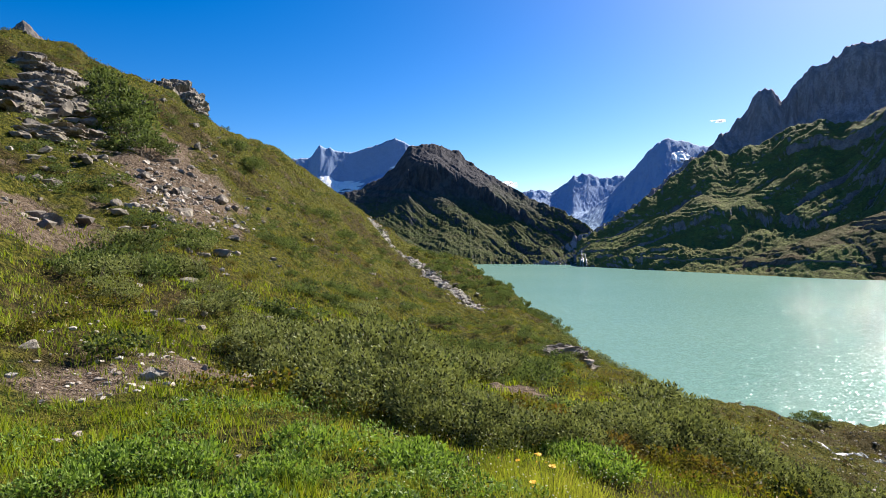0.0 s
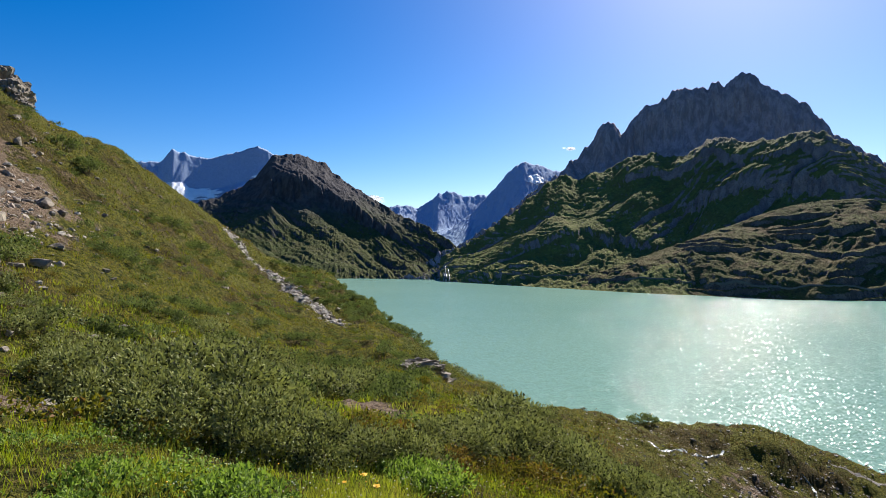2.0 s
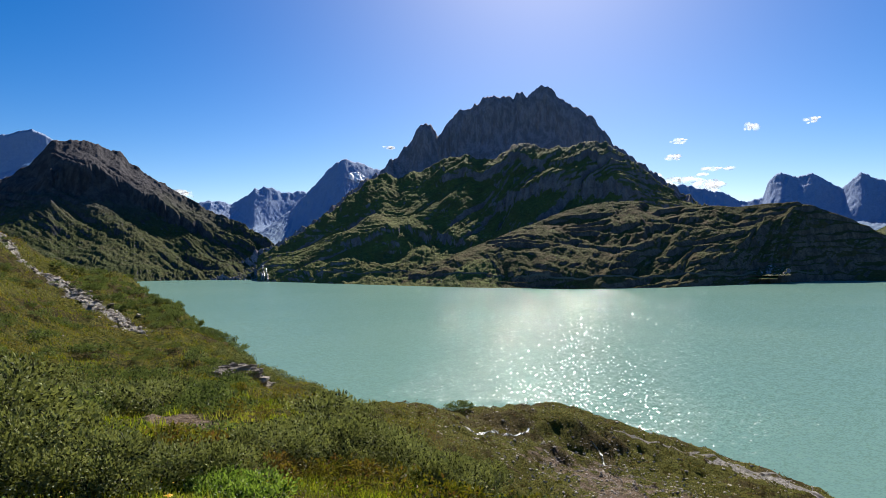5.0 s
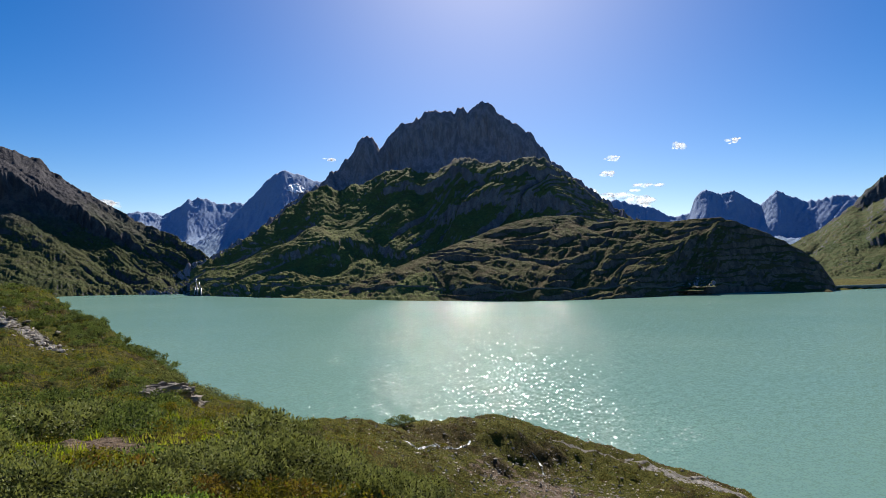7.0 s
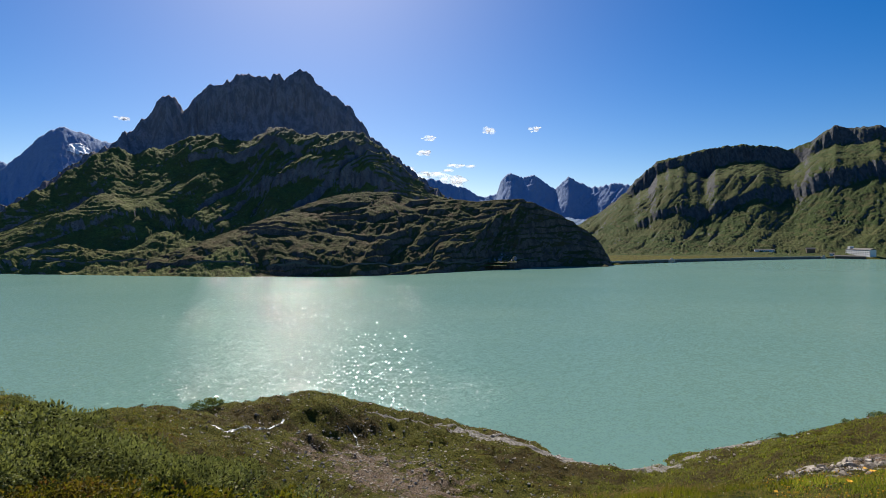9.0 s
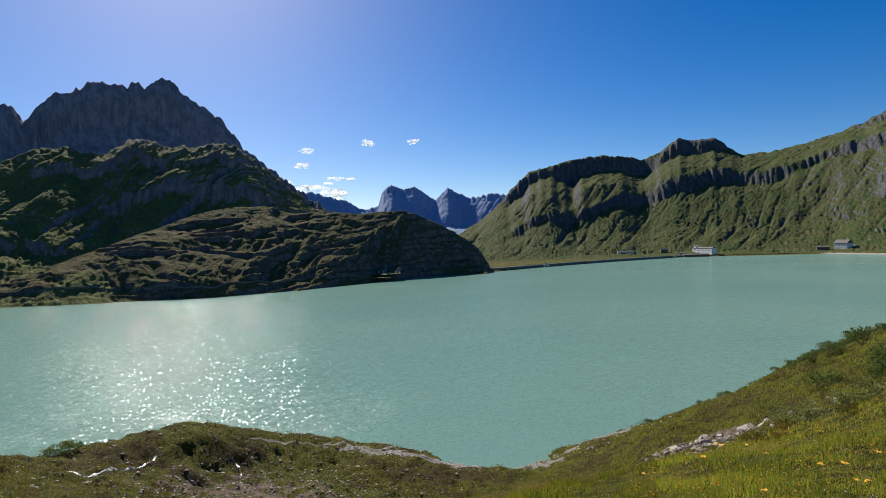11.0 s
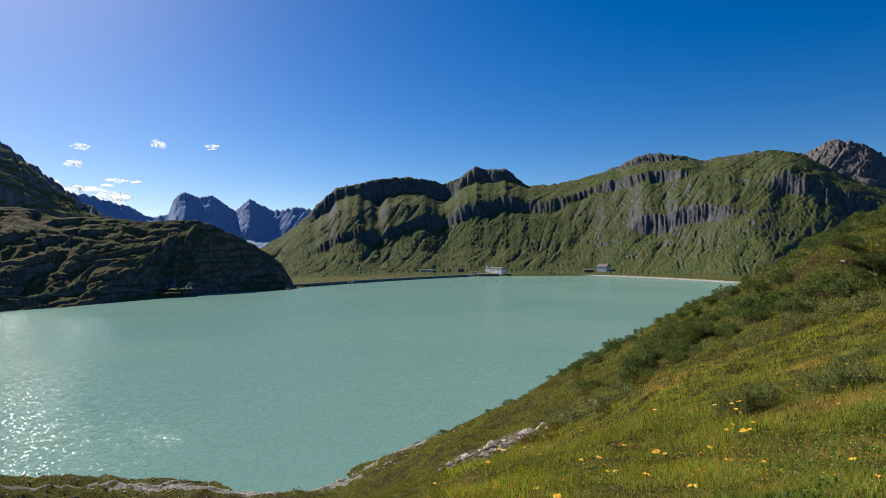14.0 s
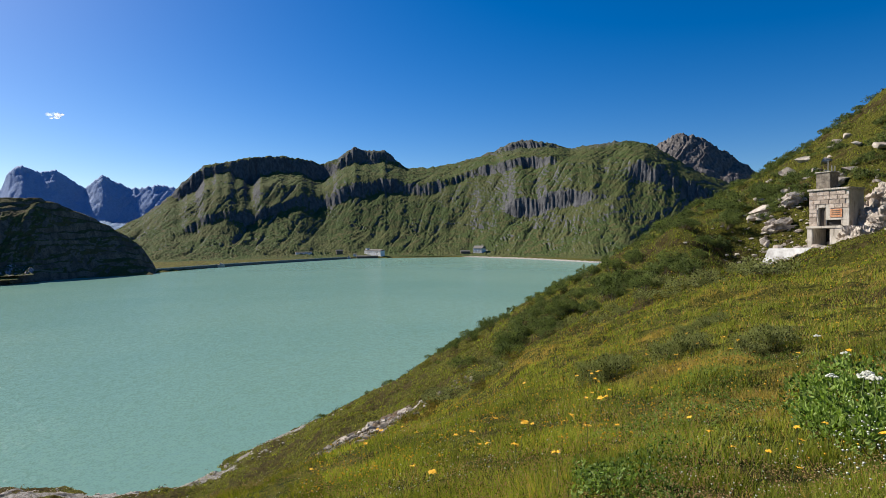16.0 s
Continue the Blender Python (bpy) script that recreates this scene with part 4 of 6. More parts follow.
def thicket(name, label, templates, material, n, b, r, size, seed, keep=None, sink=0.1):
    """Many bushes grown into one another, as one mass of leaves."""
    q = np.random.default_rng(seed)
    data = []
    for tpl in templates:
        me = tpl.children[0].data if tpl.children[0].name.startswith("foliage") else tpl.children[1].data
        v = np.empty(len(me.vertices) * 3, np.float32)
        me.vertices.foreach_get("co", v)
        f = np.empty(len(me.polygons) * 3, np.int32)
        me.polygons.foreach_get("vertices", f)
        data.append((v.reshape(-1, 3), f.reshape(-1, 3)))
    V, F, base_i, made = [], [], 0, 0
    while made < n:
        bb, rr = q.uniform(*b), math.exp(q.uniform(math.log(r[0]), math.log(r[1])))
        made += 1
        i, j = np.searchsorted(bearings, bb) - 1, np.searchsorted(radii, rr) - 1
        if (keep and not keep(bb, rr)) or bare[i, j] > 0.45 or (rr < 60 and scree_amount[i, j] > 0.5):
            continue
        v, f = data[int(q.integers(len(data)))]
        k, a = q.uniform(*size), q.uniform(0, 2 * math.pi)
        x, y = polar(bb, rr)
        rot = np.array([[math.cos(a), math.sin(a), 0], [-math.sin(a), math.cos(a), 0], [0, 0, 1]])
        V.append(v @ rot * k + [x, y, ground_z(x, y)[0] - sink * k])
        F.append(f + base_i)
        base_i += len(v)
    return tagged(new(name, mesh_of(name, np.concatenate(V), np.concatenate(F), material, False)), label, "bushes", kind="stuff")


def clumpy(scale, seed, level):
    """Growth in patches: tells whether a bearing and distance lie in one."""
    def inside(b, r):
        x, y = polar(b, r)
        return float(fbm(x / scale, y / scale, 3, seed)) > level
    return inside


# hillside beside the path
for b, r, k in ((17, 10.5, 1.15), (13, 9.5, 1.3), (9, 9.2, 1.3), (5, 9.0, 1.0), (11, 12, 1.3), (15, 13, 1.1), (7, 11.5, 1.1), (20, 12, 0.8), (16, 8.4, 0.9), (13, 7.6, 0.9), (9, 7.2, 0.85), (5, 7.0, 0.85), (1, 6.8, 0.75), (-3, 6.5, 0.7), (-6, 6.8, 0.7), (-10, 6.8, 0.65), (-14, 8.2, 0.8), (-19, 9.6, 1.05), (-23, 11, 1.1), (-27, 10, 0.9)):
    place(NEAR_WILLOW[(b + 30) % 3], on_ground(b, r, 0.1, 37.0 * b, k))
scatter(MID_WILLOW, 12, (-5, 10), (17, 24), (0.8, 1.2), 1)
scatter(MID_WILLOW, 16, (16, 37), (14, 24), (0.5, 0.85), 2)
scatter(NEAR_WILLOW, 14, (-35, -14), (9, 16), (0.6, 1.0), 3)
scatter(MID_WILLOW, 26, (-44, -18), (16, 30), (0.8, 1.4), 4)
scatter(NEAR_HERB, 16, (4, 38), (3.4, 5.2), (0.5, 0.9), 5)
scatter(NEAR_HERB, 4, (-13, -8), (5.6, 6.6), (0.6, 0.9), 6)
scatter(NEAR_WILLOW, 10, (6, 20), (8.5, 14), (0.6, 1.0), 8)
# tall bushes high on the hillside
for b, r, k in ((30.6, 58, 2.3), (29.8, 56, 2.5), (30.0, 53, 2.4), (29.0, 52, 2.5), (29.2, 49, 2.3), (28.4, 48, 2.2), (28.8, 45, 2.0), (28.0, 43, 1.9), (27.2, 44, 1.6), (20, 60, 1.5), (18.5, 57, 1.5), (12, 60, 1.4), (10, 58, 1.3)):
    place(FAR_ALDER[int(b * 2) % 4], on_ground(b, r, 0.2, 51.0 * r, k))
thicket("hillside_bushes", "scattered low green bushes on the hillside", LOW_BUSH, LEAF_ALDER, 950, (-12, 37), (17, 84), (0.22, 0.85), 7, clumpy(6, 5, -0.08))
thicket("slope_hummocks", "low leafy hummocks on the near slope", LOW_BUSH, LEAF_HEATH, 260, (-40, 38), (7, 26), (0.22, 0.55), 17, clumpy(4, 6, 0.0))
thicket("dark_hummocks", "dark leafy hummocks on the near slope", LOW_BUSH, LEAF_ALDER, 150, (-42, 38), (9, 34), (0.2, 0.6), 19, clumpy(5, 16, 0.05))
thicket("shore_hummocks", "dark heath hummocks on the shore flat", LOW_BUSH, LEAF_BROWN, 420, (-68, -24), (50, 118), (0.2, 0.7), 20, clumpy(6, 17, 0.0))
thicket("lower_hummocks", "low dark leafy hummocks on the slope towards the lake", LOW_BUSH, LEAF_HEATH, 320, (-128, -30), (26, 120), (0.3, 1.0), 18, clumpy(10, 7, 0.0))
# thicket along the edge of the spur
thicket("spur_thicket", "dense low green thicket along the edge of a spur", THICKET, LEAF_ALDER, 260, (-12, 3), (50, 92), (0.45, 0.95), 8, lambda b, r: r > 64 + 2.2 * b)
thicket("spur_bushes", "low bushes along the edge of the slope", LOW_BUSH, LEAF_WILLOW, 130, (-26, -9), (30, 50), (0.35, 0.85), 9)
# shore flat
place(FAR_ALDER[0], on_ground(-32.1, 108.5, 0.1, 0, 2.3))
place(FAR_ALDER[2], on_ground(-32.7, 109, 0.1, 70, 2.1))
thicket("shore_bushes", "small dark bushes on the shore flat", LOW_BUSH, LEAF_WILLOW, 70, (-66, -30), (52, 112), (0.4, 1.1), 10, clumpy(12, 8, 0.05))
for b, r, k in ((-59, 72, 1.5), (-60.5, 70, 1.4), (-58, 74, 1.3), (-33, 70, 1.6), (-35, 66, 1.6), (-37, 60, 1.5), (-30, 62, 1.5), (-39, 58, 1.4), (-41, 62, 1.3), (-28, 58, 1.4)):
    place(FAR_ALDER[int(-b) % 4], on_ground(b, r, 0.2, 71.0 * b, k))
# steep slope below and beyond the meadow
for b, r, k in ((-85.3, 139, 1.5), (-87.2, 136, 1.9), (-88.0, 134, 1.7), (-90.0, 130, 1.5), (-92, 127, 1.6), (-93.6, 127, 1.3), (-96, 128, 1.3)):
    place(FAR_ALDER[int(-b) % 4], on_ground(b, r, 0.3, 33.0 * b, k))
thicket("slope_thicket", "dense dark green alder thicket on the steep slope", THICKET, LEAF_ALDER, 430, (-128, -96), (88, 148), (0.7, 1.5), 11, clumpy(13, 21, 0.04))
thicket("upper_thicket", "dense dark green alder thicket high on the slope", THICKET, LEAF_ALDER, 420, (-138, -118), (98, 160), (0.8, 1.8), 12, clumpy(14, 22, -0.02))
scatter(FAR_ALDER, 36, (-121, -104), (48, 92), (1.0, 1.9), 13)
scatter(FAR_ALDER, 26, (-124, -99), (52, 100), (1.4, 2.3), 16)
scatter(MID_WILLOW, 26, (-127, -96), (34, 60), (0.7, 1.5), 14)
for b, r in ((-119.6, 12.5), (-126.4, 12.0), (-113.0, 11.5), (-121.5, 17.0)):
    for k in range(5):
        place(DARK_HERB[k % 2], on_ground(b + 1.5 * math.sin(2.4 * k), r + 0.55 * math.cos(2.4 * k + 1), 0.05, 70.0 * k, 0.7 + 0.08 * k))
for b, r, k in ((-130.6, 6.6, 0.9), (-132.0, 6.0, 0.9), (-133.4, 6.5, 1.1), (-134.8, 5.6, 1.0), (-131.4, 7.6, 1.0), (-133.2, 7.8, 1.1)):
    place(NEAR_HERB[int(-b) % 3], on_ground(b, r, 0.03, 41.0 * b, k))


# ---- grass and low growth ----
def blades(name, label, n, b, r, height, seed, material, width=0.0011, keep=None):
    """Bent tapering grass blades, thicker and fewer with distance."""
    q = np.random.default_rng(seed)
    bb = q.uniform(*b, n)
    rr = np.exp(q.uniform(math.log(r[0]), math.log(r[1]), n))
    x, y = polar(bb, rr)
    dens = fbm(x / 1.3, y / 1.3, 3, seed) + 0.35 * q.normal(size=n)
    ok = dens > -0.35
    i = np.clip(np.searchsorted(bearings, bb) - 1, 0, len(bearings) - 1)
    j = np.clip(np.searchsorted(radii, rr) - 1, 0, len(radii) - 1)
    ok &= (bare[i, j] + scree_amount[i, j] + 0.25 * q.normal(size=n)) < 0.5
    if keep is not None:
        ok &= keep(x, y)
    x, y, rr = x[ok], y[ok], rr[ok]
    n = len(x)
    z = ground_z(x, y)
    h = height * q.uniform(0.45, 1.25, n) * np.clip(0.9 + 1.1 * fbm(x / 0.8, y / 0.8, 3, seed + 1), 0.35, 2.0) * (1 + rr / 60)
    wd = np.maximum(0.0045, width * rr) * q.uniform(0.7, 1.3, n)
    yaw = q.uniform(0, 2 * np.pi, n)
    lean = q.uniform(0.1, 0.7, n) * h
    la = q.uniform(0, 2 * np.pi, n)
    p0 = np.stack([x, y, z - 0.02], -1)
    sd = np.stack([np.cos(yaw), np.sin(yaw), 0 * yaw], -1) * wd[:, None]
    ld = np.stack([np.cos(la), np.sin(la), 0 * la], -1) * lean[:, None]
    upv = np.stack([0 * h, 0 * h, h], -1)
    v = np.stack([p0 - sd, p0 + sd, p0 + upv + ld], 1).reshape(-1, 3)
    f = np.arange(3 * n).reshape(-1, 3)
    return tagged(new(name, mesh_of(name, v, f, material, False)), label, "grass", kind="stuff")


def low_growth(name, label, n, b, r, leaf, seed, material, height=0.18, thresh=0.0, grain=3.0):
    """A carpet of small leaves in uneven cushions."""
    global rng
    rng = np.random.default_rng(seed)
    bb = rng.uniform(*b, n)
    rr = np.exp(rng.uniform(math.log(r[0]), math.log(r[1]), n))
    x, y = polar(bb, rr)
    f1 = fbm(x / grain, y / grain, 4, seed)
    i = np.clip(np.searchsorted(bearings, bb) - 1, 0, len(bearings) - 1)
    j = np.clip(np.searchsorted(radii, rr) - 1, 0, len(radii) - 1)
    ok = (f1 + 0.15 * rng.normal(size=n) > thresh) & (bare[i, j] + scree_amount[i, j] < 0.45)
    x, y, rr, f1 = x[ok], y[ok], rr[ok], f1[ok]
    n = len(x)
    k = 1 + rr / 110
    z = ground_z(x, y) + height * k * (np.clip(f1 - thresh, 0, 0.8) * 1.6 * rng.uniform(0.35, 1.0, n) + 0.05)
    size = leaf * np.maximum(1, rr / 9) * rng.uniform(0.7, 1.3, n)
    aim = rng.normal(size=(n, 3)) + [0, 0, 0.7]
    v, f = leaves(np.stack([x, y, z], -1), aim, size, size * rng.uniform(0.4, 0.6, n))
    return tagged(new(name, mesh_of(name, v, f, material, False)), label, "undergrowth", kind="stuff")


blades("slope_grass", "fresh green grass on the near slope", 170000, (-50, 44), (3.0, 24), 0.115, 31, GRASS_SLOPE, 0.001)
blades("hillside_grass", "short green grass on the hillside", 130000, (-30, 44), (20, 95), 0.1, 32, GRASS_HILL, 0.0007)
blades("meadow_grass", "yellowing flowery meadow grass", 280000, (-139, -86), (3.0, 40), 0.1, 33, GRASS_MEADOW, 0.00062)
blades("meadow_edge_grass", "brownish grass where the meadow falls to the lake", 90000, (-86, -50), (3.0, 40), 0.1, 36, GRASS_HILL, 0.0007)
blades("lower_slope_grass", "short green grass on the slope towards the lake", 110000, (-137, -70), (28, 150), 0.11, 34, GRASS_SLOPE, 0.0007)
blades("shore_grass", "brownish short grass on the shore flat", 50000, (-70, -26), (28, 130), 0.1, 35, GRASS_SHORE, 0.0007)
low_growth("heath_carpet", "low cushions of dwarf heath leaves", 80000, (-35, 44), (4, 30), 0.022, 41, LEAF_HEATH, 0.2)
low_growth("hillside_heath", "low heath cushions on the hillside", 70000, (-30, 44), (26, 95), 0.02, 42, LEAF_HEATH, 0.3, 0.0, 4.0)
low_growth("herb_carpet", "bright low herb leaves between the grass", 26000, (-6, 44), (3.2, 7), 0.036, 43, LEAF_HERB, 0.26, 0.14, 1.1)
low_growth("meadow_leaves", "fresh green herb leaves in the meadow", 26000, (-139, -110), (3.0, 11), 0.032, 46, LEAF_HERB, 0.2, 0.05, 1.6)
low_growth("meadow_herbs", "low herb leaves in the meadow", 50000, (-137, -55), (3.0, 34), 0.02, 44, LEAF_HEATH, 0.12, 0.0, 2.0)
low_growth("shore_heath", "dark low heath on the shore flat and lower slope", 80000, (-137, -28), (32, 150), 0.022, 45, LEAF_BROWN, 0.35, -0.1, 6.0)


# ---- stones ----
def boulder_mesh(seed, flat=0.65, level=2, material=None):
    """A broken block: a ball cut by random planes, with worn edges."""
    q = np.random.default_rng(seed)
    bm = bmesh.new()
    bmesh.ops.create_icosphere(bm, subdivisions=level, radius=1.0)
    v = np.array([x.co for x in bm.verts])
    f = np.array([[x.index for x in p.verts] for p in bm.faces])
    bm.free()
    for _ in range(11):
        n = q.normal(size=3)
        n /= np.linalg.norm(n)
        over = v @ n - q.uniform(0.35, 0.75)
        v = v - np.outer(np.maximum(over, 0), n)
    v = v * [q.uniform(0.8, 1.25), q.uniform(0.7, 1.0), flat] + 0.05 * fbm(v[:, 0] * 3 + seed, v[:, 1] * 3 + v[:, 2], 2, seed)[:, None]
    return mesh_of("boulder", v, f, material or ROCK, False)


BLOCKS = [boulder_mesh(300 + k, 0.45 + 0.1 * (k % 4)) for k in range(6)]
PALE_BLOCKS = [boulder_mesh(320 + k, 0.5 + 0.1 * (k % 3), 2, PALE) for k in range(5)]


def boulders(meshes, label, group, n, b, r, size, seed, tilt_range=(-18, 18)):
    q = np.random.default_rng(seed)
    for _ in range(n):
        k = q.uniform(*size) * q.uniform(0.6, 1.0)
        bb, rr = q.uniform(*b), q.uniform(*r)
        ob = tagged(new("boulder", meshes[int(q.integers(len(meshes)))]), label, "boulder", group)
        ob.matrix_world = on_ground(bb, rr, -0.12 * k, q.uniform(0, 360), k, q.uniform(*tilt_range), q.uniform(*tilt_range))


def crag(b, r, size, label, seed, dark=True, tall=1.0):
    """A rock outcrop of tilted slabs that belong together."""
    q = np.random.default_rng(seed)
    root = thing("rock_outcrop", label, "rock outcrop")
    root.matrix_world = on_ground(b, r, 0.0, b)
    for k in range(9):
        ob = part("slab", BLOCKS[int(q.integers(6))] if dark else PALE_BLOCKS[int(q.integers(5))], root)
        x, y = q.normal(0, 0.55, 2) * size
        wx, wy = polar(b, r)
        c, sn = math.cos(radians(b)), math.sin(radians(b))
        gz = float(ground_z(wx + c * x - sn * y, wy + sn * x + c * y)[0] - ground_z(wx, wy)[0])
        ob.matrix_local = pose(x, y, gz + 0.1 * size * q.uniform(-0.8, 1.2) + 0.3 * (tall - 1) * size * q.uniform(0, 1), q.uniform(15, 50), q.uniform(-35, 10), q.uniform(-40, 40)) @ Matrix.Diagonal((size * q.uniform(0.4, 0.8), size * q.uniform(0.35, 0.6), tall * size * q.uniform(0.3, 0.55), 1))
    return root


def outcrop(b, r, size, label, seed, turn=0.0, material=None):
    """A standing crag: one broken mass of flat blocks with cracks between them. size: width, depth, height."""
    q = np.random.default_rng(seed)
    bm = bmesh.new()
    bmesh.ops.create_icosphere(bm, subdivisions=5, radius=1.0)
    d = np.array([x.co for x in bm.verts])
    f = np.array([[x.index for x in p.verts] for p in bm.faces])
    bm.free()
    n = 90
    cells = q.normal(size=(n, 3))
    cells /= np.linalg.norm(cells, axis=1)[:, None]
    reach = q.uniform(0.72, 1.08, n)
    lie = np.array([1.0, 1.0, 3.2])  # blocks lie in flat beds
    bent = d + 0.07 * np.stack([fbm(d[:, 0] * 4 + k, d[:, 1] * 4 + 3 * d[:, 2], 2, seed + k) for k in range(3)], -1)
    gap = ((bent[:, None, :] - cells[None]) * lie) ** 2
    order = np.sort(gap.sum(2), axis=1)
    near = gap.sum(2).argmin(1)
    crack = smooth(np.sqrt(order[:, 1]) - np.sqrt(order[:, 0]), 0.0, 0.12)
    rad = reach[near] / np.maximum(np.sum(d * cells[near], 1), 0.6) * (0.9 + 0.1 * crack) * (1 + 0.03 * fbm(d[:, 0] * 9, d[:, 1] * 9 + 5 * d[:, 2], 3, seed + 9))
    v = d * rad[:, None]
    v[:, 2] = np.maximum(v[:, 2], -0.4) + 0.12 * v[:, 0]
    ob = tagged(new("rock_outcrop", mesh_of("rock_outcrop", v * np.array(size) / 2, f, material or ROCK, False)), label, "rock outcrop", "rock outcrops")
    ob.matrix_world = on_ground(b, r, 0.1 * size[2], b + turn)
    return ob


def stones(name, label, n, b, r, size, seed, material, centre=None, spread=None):
    """Loose small stones, too many to count."""
    q = np.random.default_rng(seed)
    tpl = []
    for k in range(5):
        me = boulder_mesh(seed * 10 + k, 0.6, 1, material)
        v = np.empty(len(me.vertices) * 3, np.float32)
        me.vertices.foreach_get("co", v)
        f = np.empty(len(me.polygons) * 3, np.int32)
        me.polygons.foreach_get("vertices", f)
        tpl.append((v.reshape(-1, 3), f.reshape(-1, 3)))
        bpy.data.meshes.remove(me)
    V, F, at = [], [], 0
    for _ in range(n):
        bb, rr = q.normal((b[0] + b[1]) / 2, (b[1] - b[0]) / 3.2), np.clip(q.normal((r[0] + r[1]) / 2, (r[1] - r[0]) / 3.2), 0.8 * r[0], 1.2 * r[1])
        v, f = tpl[int(q.integers(5))]
        k, a = size[0] * (size[1] / size[0]) ** (q.random() ** 2), q.uniform(0, 6.28)
        x, y = polar(bb, rr)
        rot = np.array([[math.cos(a), math.sin(a), 0], [-math.sin(a), math.cos(a), 0], [0, 0, 1]])
        V.append(v @ rot * k + [x, y, ground_z(x, y)[0] + 0.15 * k])
        F.append(f + at)
        at += len(v)
    return tagged(new(name, mesh_of(name, np.concatenate(V), np.concatenate(F), material, False)), label, "stones", kind="stuff")


for b, r, size, sd in ((34.8, 53, (5.5, 4.0, 3.6), 1), (32.6, 50, (4.2, 3.2, 2.4), 2), (33.6, 58, (5.0, 3.6, 3.2), 3), (36.4, 47, (4.6, 3.2, 2.8), 4), (31.6, 45, (2.8, 2.2, 1.4), 5), (35.2, 41, (3.0, 2.2, 1.5), 9),
                       (33.4, 44, (3.0, 2.2, 1.7), 15), (35.8, 59, (4.4, 3.4, 3.0), 16), (31.0, 53, (2.6, 2.0, 1.4), 18), (28.6, 82, (2.6, 2.0, 1.6), 8)):
    outcrop(b, r, size, "weathered tan rock outcrop of broken beds on the grassy hillside", sd, 20 * sd)
for b, r, size, sd in ((24.7, 79, (7.0, 6.0, 6.4), 41), (23.7, 76, (4.6, 4.0, 5.0), 42), (25.8, 77, (4.0, 3.6, 3.6), 44), (22.9, 73, (2.4, 2.2, 1.8), 45)):
    outcrop(b, r, size, "dark weathered rock crag on the hillside crest", sd, 35 * sd)
for b, r, k, sd in ((34.0, 48, 1.7, 6), (31.8, 55, 1.4, 7), (35.4, 50, 1.6, 10)):
    crag(b, r, k, "weathered tan slabs fallen from a rock outcrop", sd)
for b, r, size, sd in ((-9.6, 30.4, (2.4, 1.8, 1.2), 11), (-11.0, 31, (3.2, 2.0, 1.5), 12), (-12.4, 31.5, (2.4, 1.8, 1.2), 13)):
    outcrop(b, r, size, "dark rock slab jutting from the edge of the slope", sd, -30)
boulders(BLOCKS, "grey lichen-stained boulder in the grass", "hillside boulders", 40, (20, 38), (22, 62), (0.3, 1.0), 51)
boulders(PALE_BLOCKS, "small pale stone on bare soil", "hillside stones", 26, (20, 38), (8, 40), (0.12, 0.4), 52)
ob = tagged(new("boulder", PALE_BLOCKS[1]), "small white stone beside the path", "boulder")
ob.matrix_world = on_ground(19.3, 8.2, -0.02, 20, 0.17)
boulders(PALE_BLOCKS, "pale broken boulder on bare soil of the slope", "boulders below the meadow", 70, (-96.5, -86.5), (46, 57), (0.25, 0.85), 53)
boulders(PALE_BLOCKS, "pale broken boulder beside a concrete bunker", "boulders round the bunker", 80, (-136, -125), (74, 102), (0.4, 1.6), 54)
for b, r, size, sd in ((-133.4, 84, (3.6, 3.0, 3.2), 31), (-134.6, 85, (4.4, 3.4, 4.2), 32), (-133.4, 90, (4.6, 3.6, 4.0), 33), (-132.6, 93, (3.6, 3.0, 3.0), 34), (-135.8, 89, (5.0, 4.0, 4.6), 35), (-127.6, 93, (4.6, 3.2, 3.4), 36),
                       (-126.3, 97, (3.8, 2.8, 2.6), 37), (-128.7, 99, (5.0, 3.4, 3.4), 38), (-129.0, 85.5, (2.4, 2.0, 1.6), 39), (-128.2, 87, (2.0, 1.7, 1.3), 40), (-132.6, 82.5, (3.0, 2.4, 5.2), 48), (-133.4, 83, (3.2, 2.6, 4.4), 49), (-132.8, 79.5, (2.0, 1.6, 1.4), 50), (-128.3, 82, (1.9, 1.5, 1.2), 61), (-127.9, 84, (1.6, 1.4, 1.0), 62), (-134.2, 81, (2.8, 2.2, 3.0), 63), (-133.5, 79.5, (3.0, 2.4, 4.0), 64), (-134.0, 84, (4.4, 3.4, 6.6), 65), (-134.9, 82, (4.2, 3.2, 5.4), 66), (-132.9, 81.0, (3.6, 2.4, 4.4), 67), (-133.9, 88, (6.0, 4.2, 6.4), 68), (-134.9, 90, (6.0, 4.4, 6.6), 69), (-136.6, 94, (5.4, 4.0, 4.2), 46), (-131.4, 101, (3.4, 2.6, 2.2), 47)):
    outcrop(b, r, size, "pale tan broken rock outcrop beside a concrete bunker", sd, 30 * sd, PALE)
boulders(PALE_BLOCKS, "pale boulder among bushes high on the slope", "boulders on the upper slope", 26, (-135, -124), (98, 126), (0.6, 2.2), 55)
for k in range(11):
    stones("scree_stones", "grey scree stones in a gully", 60, (6.2 - k, 7.8 - k), (83 - 3.6 * k, 89 - 3.6 * k), (0.1, 0.45), 64 + k, ROCK if k % 2 else PALE)
stones("path_stones", "small loose stones on bare soil", 260, (24, 39), (6, 14), (0.02, 0.1), 57, PALE)
stones("hillside_scree", "pale scree stones on eroded soil", 420, (20, 29), (28, 46), (0.08, 0.4), 58, PALE)
stones("upper_scree", "grey broken stones below an outcrop", 240, (29, 38), (30, 58), (0.1, 0.6), 61, ROCK)
